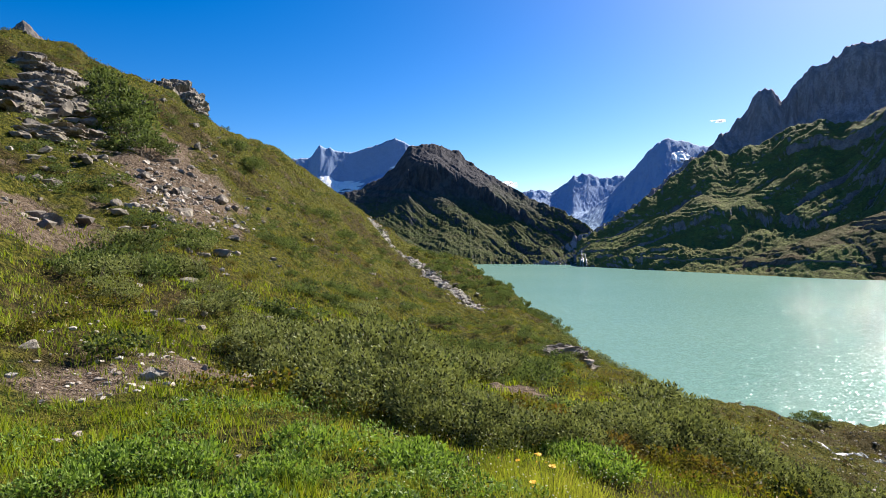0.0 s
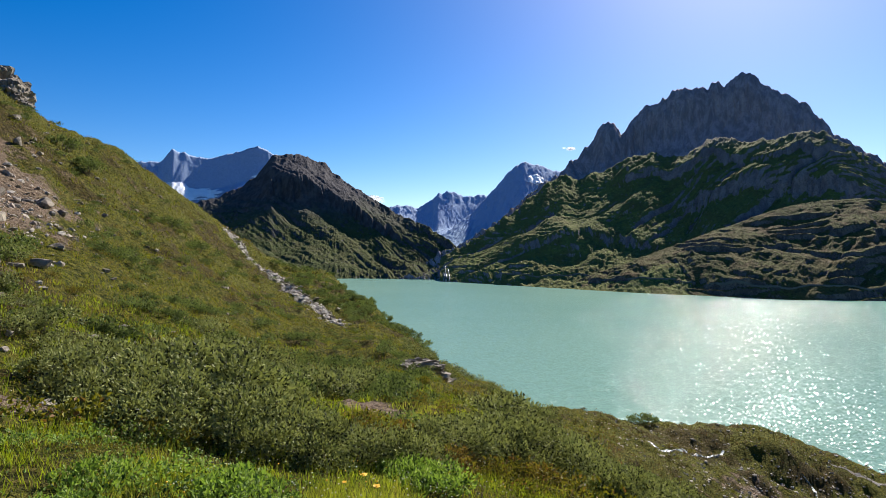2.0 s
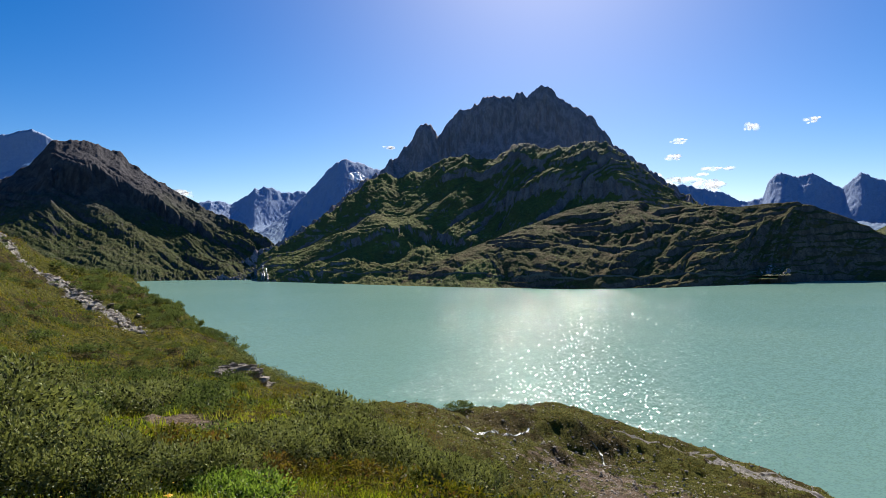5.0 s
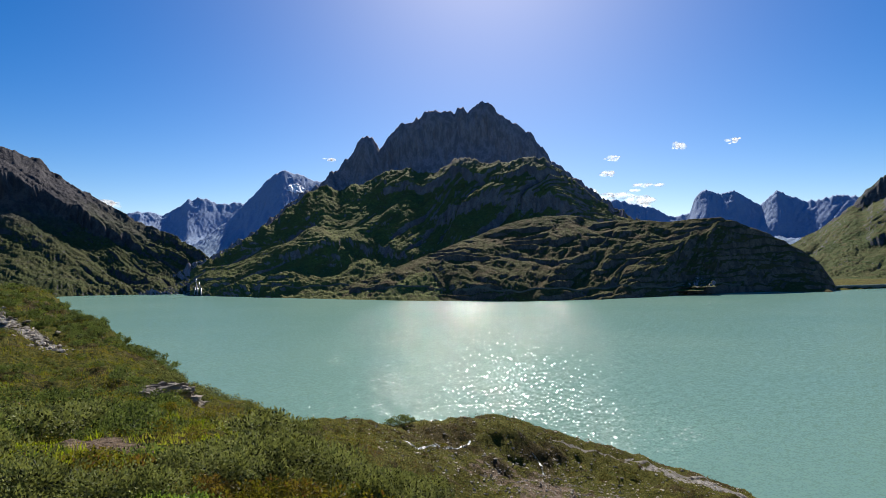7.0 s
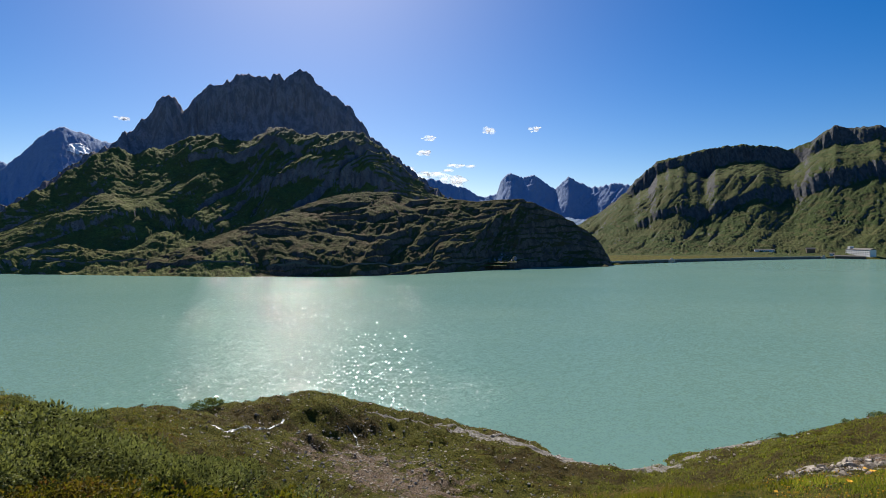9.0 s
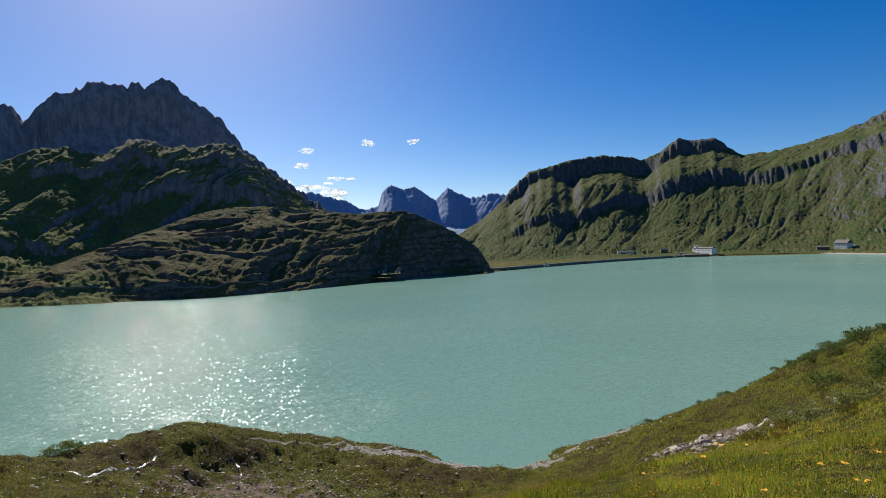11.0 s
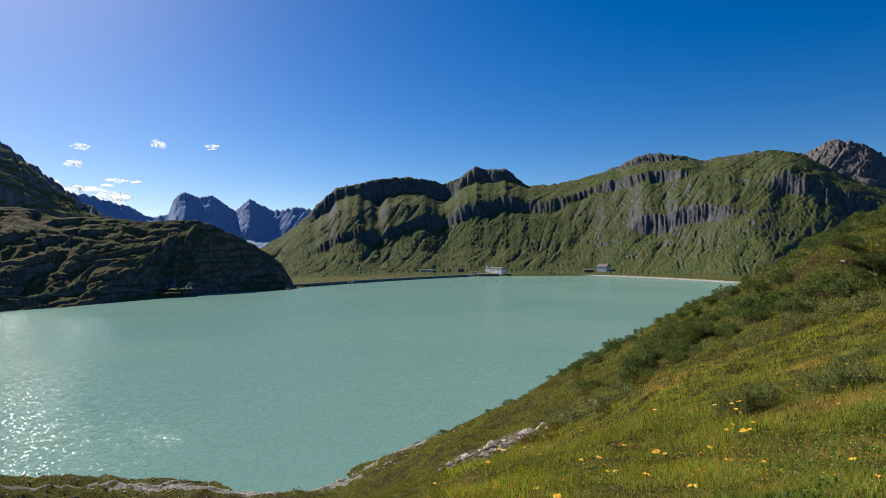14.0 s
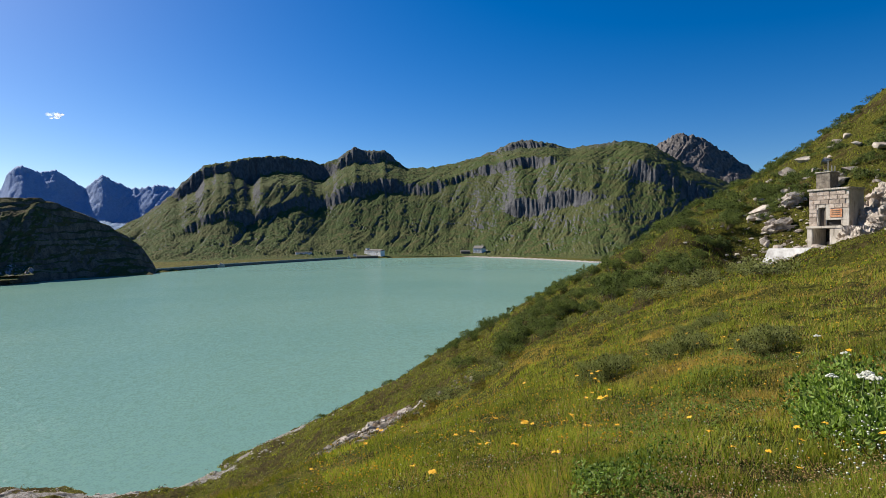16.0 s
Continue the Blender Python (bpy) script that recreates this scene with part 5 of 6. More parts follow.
stones("hillside_stones", "scattered tan stones in the hillside grass", 420, (4, 38), (18, 74), (0.08, 0.5), 56, ROCK)
stones("shore_stones", "tan stones strewn over the shore flat", 2600, (-63, -32), (72, 114), (0.1, 0.42), 59, PALE)
stones("shore_pebbles", "small pale stones strewn over the shore flat", 1000, (-60, -34), (78, 108), (0.06, 0.28), 77, ROCK)
stones("waterline_stones", "pale stones along the waterline", 500, (-84, -54), (112, 128), (0.15, 0.6), 60, PALE)
stones("bunker_rubble", "pale broken rubble round a bunker", 600, (-137, -125), (76, 98), (0.15, 0.7), 62, PALE)
stones("slope_rubble", "tan broken rock on the slope below the meadow", 600, (-97, -86), (45, 58), (0.15, 0.6), 63, ROCK)


# ---- concrete bunker ----
def box(x0, x1, y0, y1, z0, z1, bevel=0.03):
    bm = bmesh.new()
    bmesh.ops.create_cube(bm, size=1.0)
    for v in bm.verts:
        v.co = ((x0 + x1) / 2 + v.co.x * (x1 - x0), (y0 + y1) / 2 + v.co.y * (y1 - y0), (z0 + z1) / 2 + v.co.z * (z1 - z0))
    if bevel:
        bmesh.ops.bevel(bm, geom=bm.edges[:], offset=bevel, segments=2, affect="EDGES")
    return bm


def finish(name, bms, material):
    """One mesh from several bmeshes."""
    me = bpy.data.meshes.new(name)
    out = bmesh.new()
    for bm in bms:
        tmp = bpy.data.meshes.new("tmp")
        bm.to_mesh(tmp)
        bm.free()
        out.from_mesh(tmp)
        bpy.data.meshes.remove(tmp)
    out.to_mesh(me)
    out.free()
    me.materials.append(material)
    return me


con = Nodes("stained_concrete", 0.9)
cn = con.noise(0.8, 6, 0.65)
con_c = con.mix(con.ramp(cn, 0.35, 0.65), (0.42, 0.37, 0.30), (0.6, 0.55, 0.47))
con_c = con.mix(con.ramp(con.noise(1.6, 5, 0.6, stretch=(2.5, 2.5, 0.3)), 0.52, 0.68, 0, 0.7), con_c, (0.17, 0.145, 0.12))
CONCRETE = con.done(con_c, con.noise(14.0, 4), 0.4, 0.03)
wht = Nodes("whitewashed_concrete", 0.85)
WHITE = wht.done(wht.mix(wht.ramp(wht.noise(1.2, 5, 0.65), 0.4, 0.68), (0.62, 0.61, 0.58), (0.42, 0.4, 0.37)), wht.noise(10.0, 4), 0.4, 0.03)
# near-black panel colour for the shade inside the passage and window slot
drk = Nodes("opening_shade", 0.9)
DARK = drk.done(drk.mix(drk.noise(3.0, 3), (0.02, 0.018, 0.016), (0.05, 0.045, 0.04)))
rst = Nodes("rusty_orange_panel", 0.8)
RUST = rst.done(rst.mix(rst.ramp(rst.noise(4.0, 5, 0.65), 0.4, 0.62), (0.55, 0.2, 0.08), (0.62, 0.36, 0.2)), rst.noise(20.0, 3), 0.3, 0.01)
stl = Nodes("grey_steel", 0.45)
stl.bsdf.inputs["Metallic"].default_value = 0.8
STEEL = stl.done(stl.mix(stl.noise(9.0, 3), (0.25, 0.25, 0.25), (0.4, 0.39, 0.37)))
plk = Nodes("weathered_door_boards", 0.85)
BOARD = plk.done(plk.mix(plk.noise(3.0, 4, 0.6, stretch=(8, 8, 0.6)), (0.06, 0.05, 0.04), (0.16, 0.13, 0.1)))

bunker = thing("bunker", "stained stone bunker with a turret on the rocky slope", "bunker")
bunker.matrix_world = on_ground(-130.8, 83.5, 0.1, -161)
# front wall with a door opening and a panel, in courses round the openings
front = part("front_wall", finish("front_wall", [box(-1.67, -0.6, 0, 0.5, 2.45, 6.7), box(0.24, 2.9, 0, 0.5, 3.15, 6.7), box(-0.6, 0.24, 0, 0.5, 4.66, 6.7), box(2.0, 2.9, 0, 0.5, 2.45, 3.15)], CONCRETE), bunker)
blk = Nodes("pinkish_dressed_stone", 0.9)
blk_rnd = blk.add("ShaderNodeObjectInfo").outputs["Random"]
blk_c = blk.mix(blk_rnd, (0.36, 0.29, 0.23), (0.62, 0.52, 0.43))
BLOCK_STONE = blk.done(blk.mix(blk.ramp(blk.noise(3.0, 5, 0.65), 0.45, 0.66, 0, 0.7), blk_c, (0.22, 0.17, 0.13)), blk.noise(9.0, 4), 0.5, 0.05)
OPENINGS = ((-0.6, 0.24, 2.45, 4.66), (0.24, 2.0, 2.45, 3.15), (0.8, 2.14, 3.45, 4.45))
q = np.random.default_rng(17)
for row in range(8):
    z0, z1 = 2.47 + 0.525 * row, 2.94 + 0.525 * row
    x0 = -1.66
    while x0 < 2.5:
        x1 = min(x0 + q.uniform(0.45, 1.05), 2.89)
        if 2.89 - x1 < 0.3:
            x1 = 2.89
        if not any(x1 > a and x0 < b_ and z1 > c and z0 < d for a, b_, c, d in OPENINGS):
            part("stone_block", finish("stone_block", [box(x0, x1 - 0.05, -q.uniform(0.04, 0.1), 0.02, z0 + q.uniform(0, 0.02), z1, 0.0)], BLOCK_STONE), front)
        x0 = x1
part("side_wall", finish("side_wall", [box(-1.67, -1.2, 0.5, 3.0, 2.45, 6.7)], CONCRETE), bunker)
part("side_wall", finish("side_wall", [box(2.45, 2.9, 0.5, 3.0, 2.45, 6.7)], CONCRETE), bunker)
part("roof_slab", finish("roof_slab", [box(-1.85, 3.05, -0.2, 3.1, 6.7, 6.95, 0.05)], CONCRETE), bunker)
part("floor_slab", finish("floor_slab", [box(-1.6, 2.9, 0.05, 3.0, 2.15, 2.45)], CONCRETE), bunker)
dr = part("door", finish("door", [box(-0.55, 0.19, 0.3, 0.37, 2.46, 4.6, 0.01)], BOARD), bunker, "dark weathered board door")
part("door_frame", finish("door_frame", [box(-0.6, -0.53, 0.2, 0.42, 2.45, 4.66, 0.01), box(0.17, 0.24, 0.2, 0.42, 2.45, 4.66, 0.01)], STEEL), dr)
part("window_slot", finish("window_slot", [box(0.24, 2.0, 0.35, 0.45, 2.45, 3.15, 0.0)], DARK), bunker, "dark recessed window slot")
part("window_sill", finish("window_sill", [box(0.2, 2.05, -0.15, 0.3, 2.36, 2.46, 0.02)], CONCRETE), bunker)
pn = part("panel", finish("panel", [box(0.8, 2.14, -0.06, 0.0, 3.45, 4.45, 0.02)], RUST), bunker, "rusty orange panel on the wall")
for k in range(3):
    part("bar", finish("bar", [box(0.95, 1.95, -0.075, -0.06, 3.7 + 0.24 * k, 3.79 + 0.24 * k, 0.0)], BOARD), pn)
part("turret", finish("turret", [box(-1.2, 0.5, 0.5, 2.2, 6.95, 8.9, 0.05)], ROCK), bunker, "small square turret of dark weathered stone")
part("turret_cap", finish("turret_cap", [box(-1.3, 0.6, 0.4, 2.3, 8.9, 9.05, 0.04)], CONCRETE), bunker)
for x, h in ((-0.3, 1.6), (0.15, 0.9), (0.5, 0.8)):
    part("post", finish("post", [box(x - 0.04, x + 0.04, 1.4, 1.48, 8.9, 8.9 + h, 0.0)], STEEL), bunker)
part("lower_wall", finish("lower_wall", [box(-1.6, -0.95, -0.6, 2.5, -0.6, 2.2)], CONCRETE), bunker)
part("lower_wall", finish("lower_wall", [box(1.05, 2.9, -0.6, 2.5, -0.6, 2.2)], CONCRETE), bunker)
part("lintel", finish("lintel", [box(-1.7, 3.0, -0.7, 0.3, 2.16, 2.44)], CONCRETE), bunker)
part("passage_back", finish("passage_back", [box(-1.0, 1.05, 2.2, 2.4, -0.6, 2.2, 0.0)], DARK), bunker, "dark passage opening")


def apron():
    """A battered white retaining wall, thicker at its foot."""
    bm = box(-5.2, 2.4, -3.6, -1.4, -3.6, -0.05, 0.0)
    for v in bm.verts:
        if v.co.z < -1:
            v.co.y += -0.8 if v.co.y < -2 else 0
            v.co.x += -0.5 if v.co.x < -5 else 0
        elif v.co.x < -5:
            v.co.z -= 0.25
            v.co.x += 0.7
    bmesh.ops.subdivide_edges(bm, edges=bm.edges[:], cuts=4, use_grid_fill=True)
    for v in bm.verts:
        v.co += Vector(noise.noise_vector(v.co * 0.9)) * 0.08
    return bm


part("retaining_wall", finish("retaining_wall", [apron()], WHITE), bunker, "bright whitewashed sloping retaining wall")


# ---- dam and houses at the lake's far end ----
def world_part(name, verts, faces, material, parent):
    me = bpy.data.meshes.new(name)
    me.from_pydata([tuple(map(float, v)) for v in verts], [], faces)
    me.materials.append(material)
    return part(name, me, parent)


dam = tagged(new("dam"), "long low grey concrete dam across the lake's end", "dam", kind="structure")
p1, p2 = np.array(polar(-69.3, 955)), np.array(polar(-88.2, 1540))
nrm = np.array([-(p2 - p1)[1], (p2 - p1)[0]])
nrm = nrm / np.linalg.norm(nrm)
if nrm @ p1 < 0:
    nrm = -nrm
SEG = 24
wall_v, cap_v = [], []
for i in range(SEG + 1):
    f = i / SEG
    c = p1 + (p2 - p1) * f + nrm * 26 * math.sin(math.pi * f)
    for off, zz in ((-1.5, -4), (0, 4.6), (7, 4.6), (9, -2)):
        q = c + nrm * off
        wall_v.append((*q, zz))
    for off, zz in ((-0.5, 4.6), (-0.5, 5.8), (0.3, 5.8), (0.3, 4.6)):
        q = c + nrm * off
        cap_v.append((*q, zz))
strip = [(i * 4 + k, i * 4 + k + 1, i * 4 + k + 5, i * 4 + k + 4) for i in range(SEG) for k in range(3)]
# the wall's dark tone stands for shade, the parapet's paler one for sunlight
damc = Nodes("dam_concrete_with_shade", 0.85)
DAMC = damc.done(damc.mix(damc.noise(0.15, 5, 0.65), (0.10, 0.095, 0.085), (0.2, 0.19, 0.17)))
world_part("wall", wall_v, strip, DAMC, dam)
world_part("parapet", cap_v, strip, CONCRETE, dam)
for f in (0.3, 0.985):
    c = p1 + (p2 - p1) * f + nrm * 26 * math.sin(math.pi * f) - nrm * 4
    part("intake_tower", finish("intake_tower", [box(c[0] - 6, c[0] + 6, c[1] - 5, c[1] + 5, -4, 4.4, 0.4), box(c[0] - 2.5, c[0] + 2.5, c[1] - 2, c[1] + 2, 4.4, 8.0, 0.2)], CONCRETE), dam)

plaster = Nodes("white_plaster", 0.8)
PLASTER = plaster.done(plaster.mix(plaster.noise(0.4, 5), (0.7, 0.69, 0.66), (0.82, 0.81, 0.78)))
roofm = Nodes("grey_brown_roof", 0.8)
ROOF = roofm.done(roofm.mix(roofm.noise(0.5, 4), (0.10, 0.09, 0.08), (0.19, 0.17, 0.15)))
tim = Nodes("brown_timber_cladding", 0.85)
TIMBER = tim.done(tim.mix(tim.noise(0.6, 5, 0.6, stretch=(3, 3, 0.4)), (0.1, 0.07, 0.05), (0.22, 0.16, 0.11)))
gls = Nodes("dark_window_glass", 0.15)
GLASS = gls.done(gls.mix(gls.noise(0.3, 2), (0.03, 0.035, 0.045), (0.06, 0.07, 0.085)))


def gable_roof(w, d, z, rise, over=0.8):
    bm = bmesh.new()
    a, b = w / 2 + over, d / 2 + over
    vs = [bm.verts.new(p) for p in ((-a, -b, z), (a, -b, z), (a, b, z), (-a, b, z), (-a, 0, z + rise), (a, 0, z + rise),
                                    (-a, -b, z - 0.4), (a, -b, z - 0.4), (a, b, z - 0.4), (-a, b, z - 0.4))]
    for f in ((0, 1, 5, 4), (2, 3, 4, 5), (0, 4, 3), (1, 2, 5), (6, 7, 1, 0), (7, 8, 2, 1), (8, 9, 3, 2), (9, 6, 0, 3), (9, 8, 7, 6)):
        bm.faces.new([vs[k] for k in f])
    return bm


def house(name, label, b, r, w, d, h, rise, walls, storeys, bays, turn=0.0, z=None):
    """A house with its walls, roof and rows of single windows on the lake side, standing on the bank unless z says otherwise."""
    x, y = polar(b, r)
    if z is None:
        steps = north_side(np.full(300, b), np.linspace(0, 0.3, 300))
        z = max(2.6, float(steps[np.argmin(np.abs(np.hypot(steps[:, 0], steps[:, 1]) - r)), 2]) + 0.5)
    root = thing(name, label, "house")
    root.matrix_world = pose(float(x), float(y), z, 0, 0, b + turn)
    part("wall", finish("wall", [box(-w / 2, w / 2, -d / 2, d / 2, -6, h, 0.1)], walls), root)
    part("roof", finish("roof", [gable_roof(w, d, h, rise)], ROOF), root)
    for s_ in range(storeys):
        for k in range(bays):
            cx = -w / 2 + w * (k + 0.5) / bays
            cz = h * (s_ + 0.55) / storeys
            win = part("window", finish("window", [box(cx - 0.2 * w / bays, cx + 0.2 * w / bays, -d / 2 - 0.12, -d / 2 + 0.05, cz - 0.16 * h / storeys, cz + 0.2 * h / storeys, 0.0)], GLASS), root)
            part("sill", finish("sill", [box(cx - 0.23 * w / bays, cx + 0.23 * w / bays, -d / 2 - 0.3, -d / 2, cz - 0.2 * h / storeys, cz - 0.16 * h / storeys, 0.0)], walls), win)
    return root


hotel = house("hotel", "long white plastered hotel with rows of windows above the lake", -90.6, 1640, 80, 14, 12, 3.2, PLASTER, 3, 14, -55)
part("tower", finish("tower", [box(-36, -28, -5, 4, -2, 18, 0.1), box(-36.6, -27.4, -5.6, 4.6, 18, 18.8, 0.1)], PLASTER), hotel, "white stair tower")
house("boathouse", "dark low timber boathouse at the water's edge", -89.9, 1575, 58, 12, 5, 2.0, TIMBER, 1, 8, 6, z=0.8)
house("lodge", "large gabled lodge with pale upper walls and brown roof", -101.0, 1700, 34, 18, 12, 8, PLASTER, 3, 6, -38)
house("annexe", "brown timber annexe with a low roof beside a lodge", -99.6, 1690, 26, 12, 6, 3, TIMBER, 2, 5, 8)
house("cabin", "small dark timber cabin near a dam", -87.2, 1660, 18, 10, 7, 4, TIMBER, 2, 4, 10)
house("shed", "long low pale shed behind a dam", -83.8, 1640, 44, 9, 4, 1.5, PLASTER, 1, 9, 14)
house("kiosk", "small white building at the end of a dam", -88.7, 1600, 9, 7, 5, 2, PLASTER, 1, 2, 0)


# ---- flowers ----
pet = Nodes("orange_yellow_petals", 0.6)
PETAL = pet.done(pet.mix(pet.noise(60.0, 2), (0.75, 0.36, 0.015), (0.85, 0.50, 0.03)))
wpet = Nodes("white_florets", 0.7)
FLORET = wpet.done(wpet.mix(wpet.noise(40.0, 2), (0.5, 0.5, 0.38), (0.72, 0.72, 0.62)))
stem_m = Nodes("green_stalk", 0.7)
STALK = stem_m.done(stem_m.mix(stem_m.noise(15.0, 2), (0.07, 0.10, 0.03), (0.13, 0.17, 0.05)))


def stalk_mesh(h, w0=0.004, bend=0.04):
    v, f = [], []
    for i, t in enumerate((0, 0.5, 1)):
        for k in range(3):
            v.append((math.cos(2.1 * k) * w0 * (1 - 0.4 * t) + bend * t * t, math.sin(2.1 * k) * w0 * (1 - 0.4 * t), h * t - 0.03 * (t == 0)))
        if i:
            n = len(v) - 6
            f += [(n + k, n + (k + 1) % 3, n + 3 + (k + 1) % 3, n + 3 + k) for k in range(3)]
    return mesh_of("stalk", v, f, STALK)


def arnica(seed):
    q = np.random.default_rng(seed)
    h = 0.34
    root = thing("arnica_flower", "orange-yellow daisy-like flower on a thin green stalk", "flower", "yellow flowers in the meadow")
    part("stalk", stalk_mesh(h), root)
    v, f = [], []
    for k in range(13):
        a = k * 2 * math.pi / 13 + q.uniform(-0.1, 0.1)
        c, s_ = math.cos(a), math.sin(a)
        dz = q.uniform(-0.012, 0.01)
        n = len(v)
        for rad, wd, z in ((0.008, 0.004, 0.004), (0.024, 0.0085, 0.008), (0.037, 0.004, 0.008 + dz)):
            v += [(0.04 + c * rad - s_ * wd, s_ * rad + c * wd, h + z), (0.04 + c * rad + s_ * wd, s_ * rad - c * wd, h + z)]
        f += [(n, n + 1, n + 3, n + 2), (n + 2, n + 3, n + 5, n + 4)]
    part("corolla", mesh_of("corolla", v, f, PETAL), root)
    bm = bmesh.new()
    bmesh.ops.create_icosphere(bm, subdivisions=1, radius=0.011)
    for w_ in bm.verts:
        w_.co = (0.04 + w_.co.x, w_.co.y, h + 0.006 + 0.6 * w_.co.z)
    part("centre", finish("centre", [bm], PETAL), root)
    root.location = (0, 0, -500)
    return root


def umbel(seed):
    q = np.random.default_rng(seed)
    root = thing("umbel_flower", "tall herb with a flat white flower umbel", "flower", "white umbels")
    h = 0.45
    part("stalk", stalk_mesh(h, 0.006, 0.03), root)
    bms = []
    for k in range(26):
        a, rad = q.uniform(0, 6.28), 0.046 * math.sqrt(q.random())
        bm = bmesh.new()
        bmesh.ops.create_icosphere(bm, subdivisions=1, radius=0.012)
        for v in bm.verts:
            v.co = (0.03 + v.co.x + math.cos(a) * rad, v.co.y + math.sin(a) * rad, h + 0.01 + 0.7 * v.co.z - rad * 0.6 + q.uniform(-0.004, 0.004))
        bms.append(bm)
    part("flower_head", finish("flower_head", bms, FLORET), root)
    root.location = (0, 0, -500)
    return root


ARNICA = [arnica(k) for k in range(3)]
UMBEL = [umbel(k) for k in range(2)]
TEMPLATES += ARNICA + UMBEL
q = np.random.default_rng(91)
for b0, r0, n, sb, sr in ((-113, 8.6, 8, 1.0, 0.5), (-106, 6.5, 4, 3, 0.5), (-100, 4.9, 6, 3, 0.4), (-127, 5.2, 10, 4, 0.6), (-112, 6.2, 6, 4, 0.8), (-118, 9, 10, 7, 2.0), (-95, 8, 8, 6, 2.0), (-128, 12, 14, 5, 3.0), (-5, 4.4, 4, 3, 0.3)):
    for _ in range(n):
        bb, rr = q.normal(b0, sb), max(3.4, q.normal(r0, sr))
        place(ARNICA[int(q.integers(3))], on_ground(bb, rr, 0, q.uniform(0, 360), q.uniform(0.6, 1.05), q.uniform(-14, 14), q.uniform(-14, 14)))
for b, r, k in ((-131.2, 6.6, 1.1), (-132.8, 6.2, 1.2), (-133.4, 6.9, 1.0), (-131.9, 8.2, 1.0), (-134.2, 5.8, 1.2), (-130.4, 9.5, 1.0)):
    place(UMBEL[int(-b * 10) % 2], on_ground(b, r, 0, 90 * b, k, 5, -4))


def blossoms(name, label, n, b, r, size, height, seed, material):
    """Tiny flower heads over the meadow."""
    q = np.random.default_rng(seed)
    bb, rr = q.uniform(*b, n), np.exp(q.uniform(math.log(r[0]), math.log(r[1]), n))
    x, y = polar(bb, rr)
    ok = fbm(x / 1.8, y / 1.8, 3, seed) + 0.2 * q.normal(size=n) > 0.0
    x, y, rr = x[ok], y[ok], rr[ok]
    n = len(x)
    c = np.stack([x, y, ground_z(x, y) + height * q.uniform(0.6, 1.3, n)], -1)
    k = size * np.maximum(1, rr / 12) * q.uniform(0.7, 1.3, n)
    bud_v = np.array([(1, 0, 0.3), (-0.5, 0.87, 0.3), (-0.5, -0.87, 0.3), (0, 0, -0.9), (0, 0, 0.7)])
    bud_f = np.array([(0, 1, 4), (1, 2, 4), (2, 0, 4), (1, 0, 3), (2, 1, 3), (0, 2, 3)])
    v = (c[:, None, :] + bud_v[None] * k[:, None, None]).reshape(-1, 3)
    f = (np.arange(n)[:, None, None] * 5 + bud_f[None]).reshape(-1, 3)
    return tagged(new(name, mesh_of(name, v, f, material)), label, "flowers", kind="stuff")


seed_n = Nodes("dry_seed_heads", 0.8)
SEED = seed_n.done(seed_n.mix(seed_n.noise(3.0, 3), (0.3, 0.15, 0.06), (0.5, 0.34, 0.15)))
blossoms("seed_heads", "brown dry seed heads over the meadow", 80000, (-139, -60), (3.2, 46), 0.006, 0.12, 75, SEED)
blossoms("yellow_blossoms", "small orange-yellow flowers dotted over the meadow", 5200, (-139, -84), (5, 60), 0.012, 0.16, 71, PETAL)
blossoms("white_blossoms", "small white clover heads in the meadow", 2600, (-139, -62), (3.2, 18), 0.007, 0.13, 72, FLORET)
blossoms("pale_spikes", "pale pink-white flower spikes in the meadow", 200, (-138, -131), (4.0, 6.6), 0.011, 0.32, 76, FLORET)
blossoms("slope_blossoms", "small white flowers in the slope grass", 700, (-22, 14), (3.3, 9), 0.008, 0.13, 73, FLORET)
blossoms("slope_yellow", "small yellow flowers in the slope grass", 260, (-20, 14), (4, 18), 0.009, 0.14, 74, PETAL)

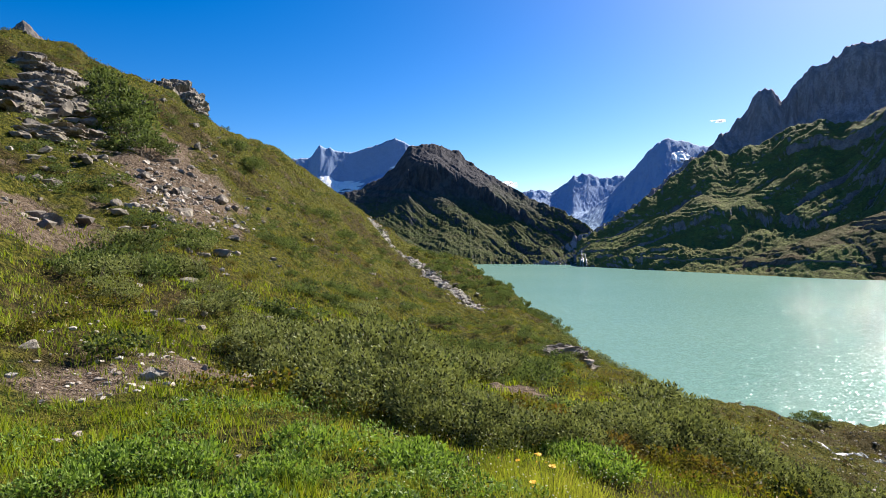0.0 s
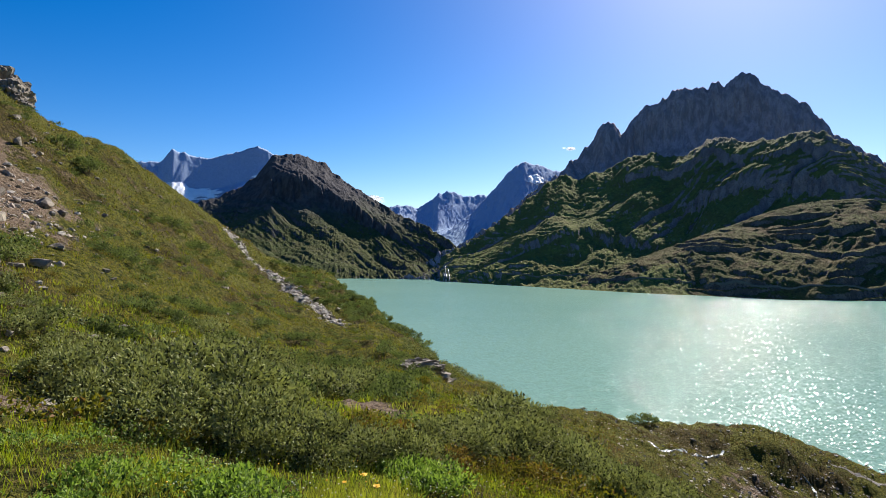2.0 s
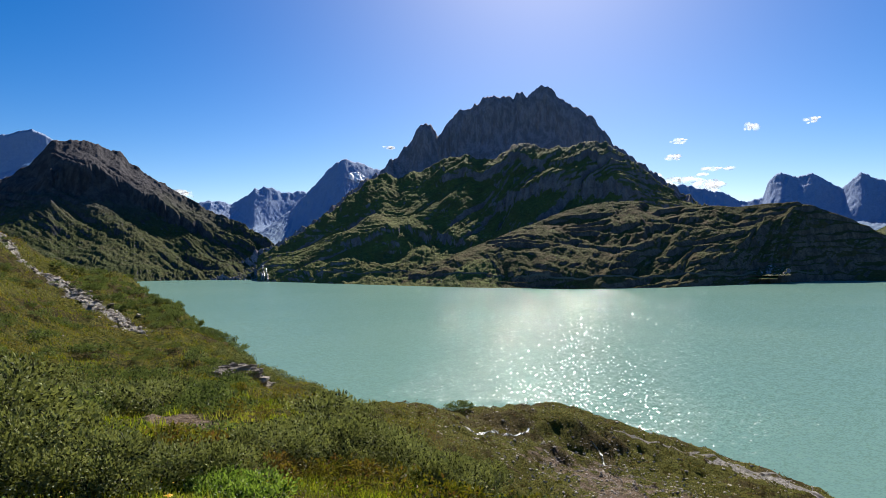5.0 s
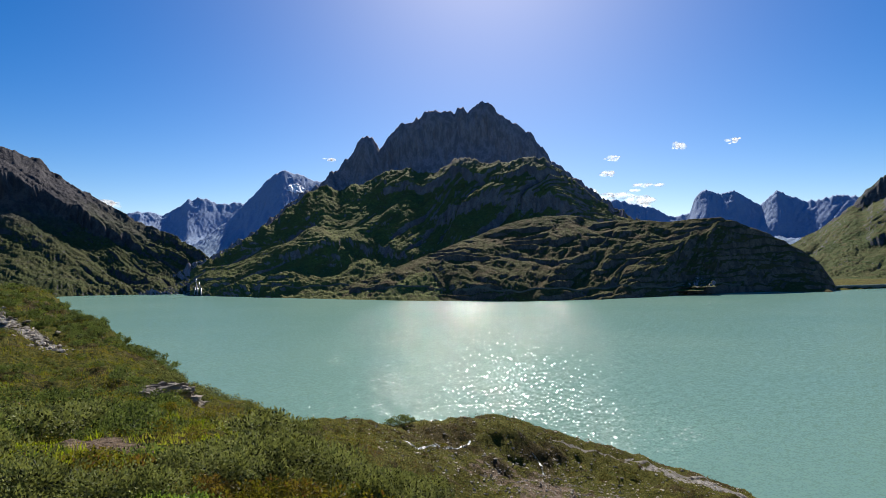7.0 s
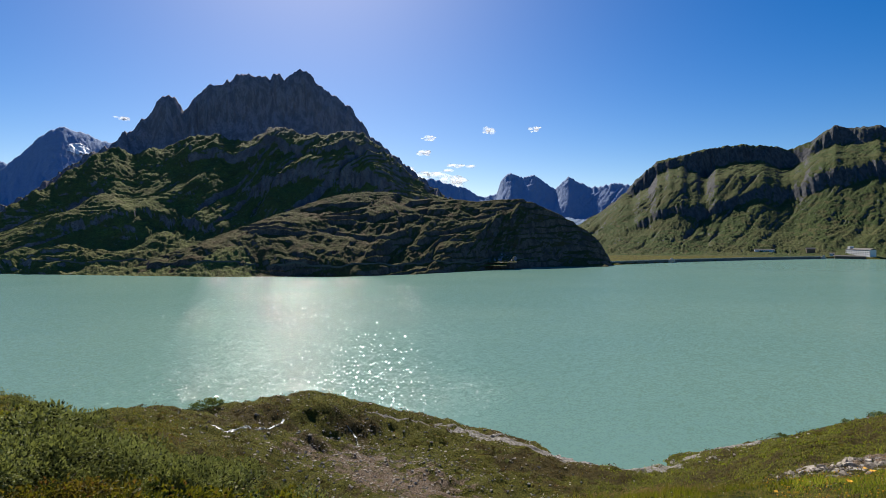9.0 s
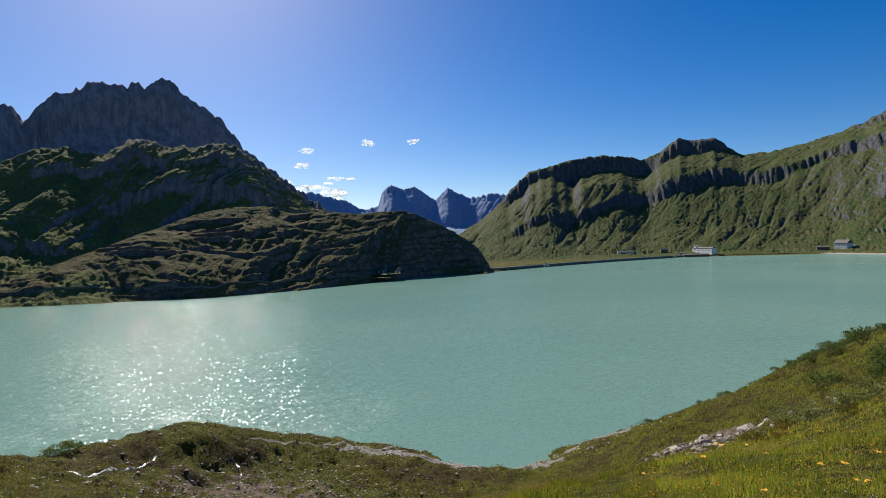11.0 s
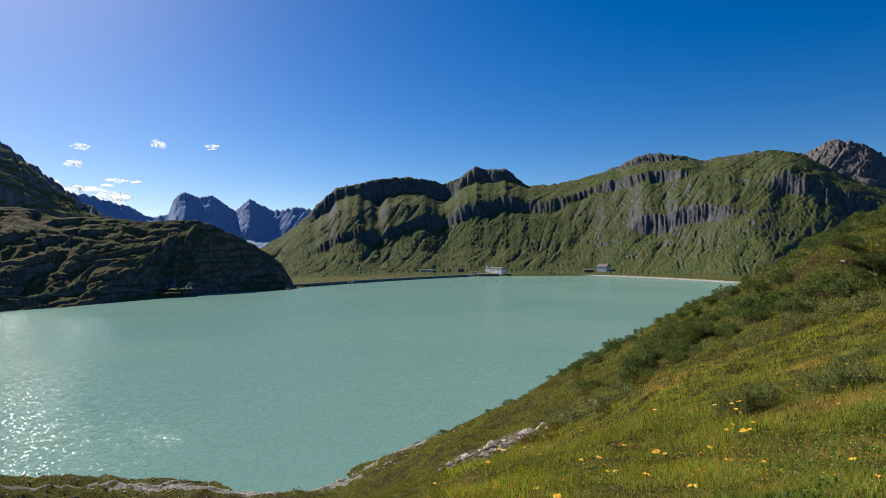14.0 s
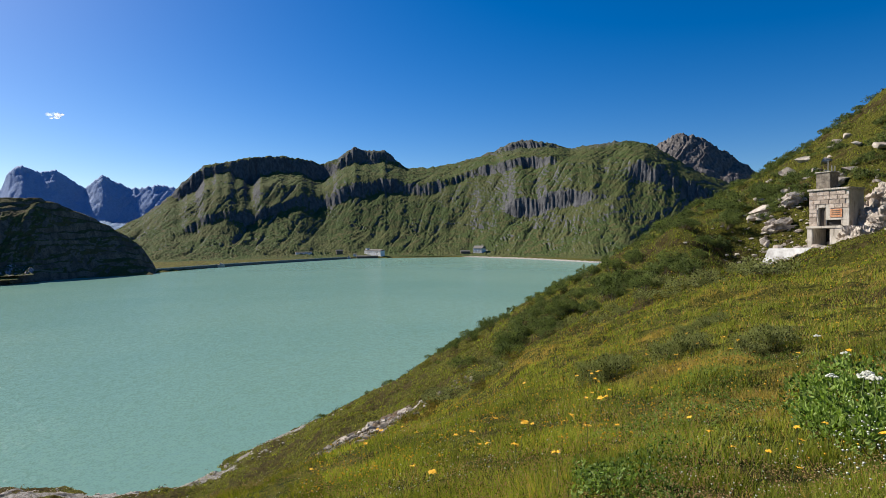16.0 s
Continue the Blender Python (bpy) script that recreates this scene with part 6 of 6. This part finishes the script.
# ---- clouds ----
cl = Nodes("thin_white_cloud", 1.0)
cl.done((0.9, 0.9, 0.9))
veil = cl.add("ShaderNodeBsdfTranslucent")
veil.inputs["Color"].default_value = (0.95, 0.95, 0.95, 1)
clear = cl.add("ShaderNodeBsdfTransparent")
half = cl.add("ShaderNodeMixShader", Fac=0.9)
cl.link(cl.bsdf.outputs[0], half.inputs[1])
cl.link(veil.outputs[0], half.inputs[2])
whole = cl.add("ShaderNodeMixShader")
cl.link(cl.ramp(cl.noise(0.014, 4, 0.6), 0.36, 0.68, 0.0, 0.4), whole.inputs["Fac"])
cl.link(clear.outputs[0], whole.inputs[1])
cl.link(half.outputs[0], whole.inputs[2])
cl.link(whole.outputs[0], cl.tree.nodes["Material Output"].inputs["Surface"])
CLOUD = cl.mat


def cloud(b, rise, width, height, seed, r=4650.0):
    """A small fair-weather cloud of overlapping flattened puffs."""
    q = np.random.default_rng(seed)
    bms = []
    x0, y0 = polar(b, r)
    for k in range(8):
        bm = bmesh.new()
        bmesh.ops.create_icosphere(bm, subdivisions=2, radius=1.0)
        a = q.normal(0, 0.33) * width
        c = Vector((a * math.cos(radians(b)), a * math.sin(radians(b)), q.normal(0.1, 0.25) * height))
        k_ = q.uniform(0.12, 0.3)
        for v in bm.verts:
            d = v.co.copy()
            d *= 1 + 0.35 * noise.noise(d * 1.7 + Vector((seed, k, 0)))
            v.co = c + Vector((d.x * k_ * width, d.y * k_ * width, d.z * k_ * 1.6 * height))
        bms.append(bm)
    ob = tagged(new("cloud", finish("cloud", bms, CLOUD)), "small thin white fair-weather cloud", "cloud", "small clouds", "structure")
    ob.location = (float(x0), float(y0), EYE + r * math.tan(radians(rise)))
    for p in ob.data.polygons:
        p.use_smooth = True


for k, (b, rise, w_, h_) in enumerate(((-53.4, 6.3, 190, 40), (-55.2, 5.2, 200, 50), (-52.8, 8.2, 90, 24), (-56.0, 6.9, 110, 22), (-58.8, 10.3, 60, 42), (-53.0, 9.6, 70, 18), (-5.5, 5.2, 130, 40), (-25.6, 10.0, 70, 14), (-63.5, 10.4, 50, 20), (-50.8, 6.4, 90, 34))):
    cloud(b, rise, 1.6 * w_, 1.5 * h_, 400 + k)

# patterns of the copied plants go
for root in TEMPLATES:
    for ob in (*root.children_recursive, root):
        bpy.data.objects.remove(ob)
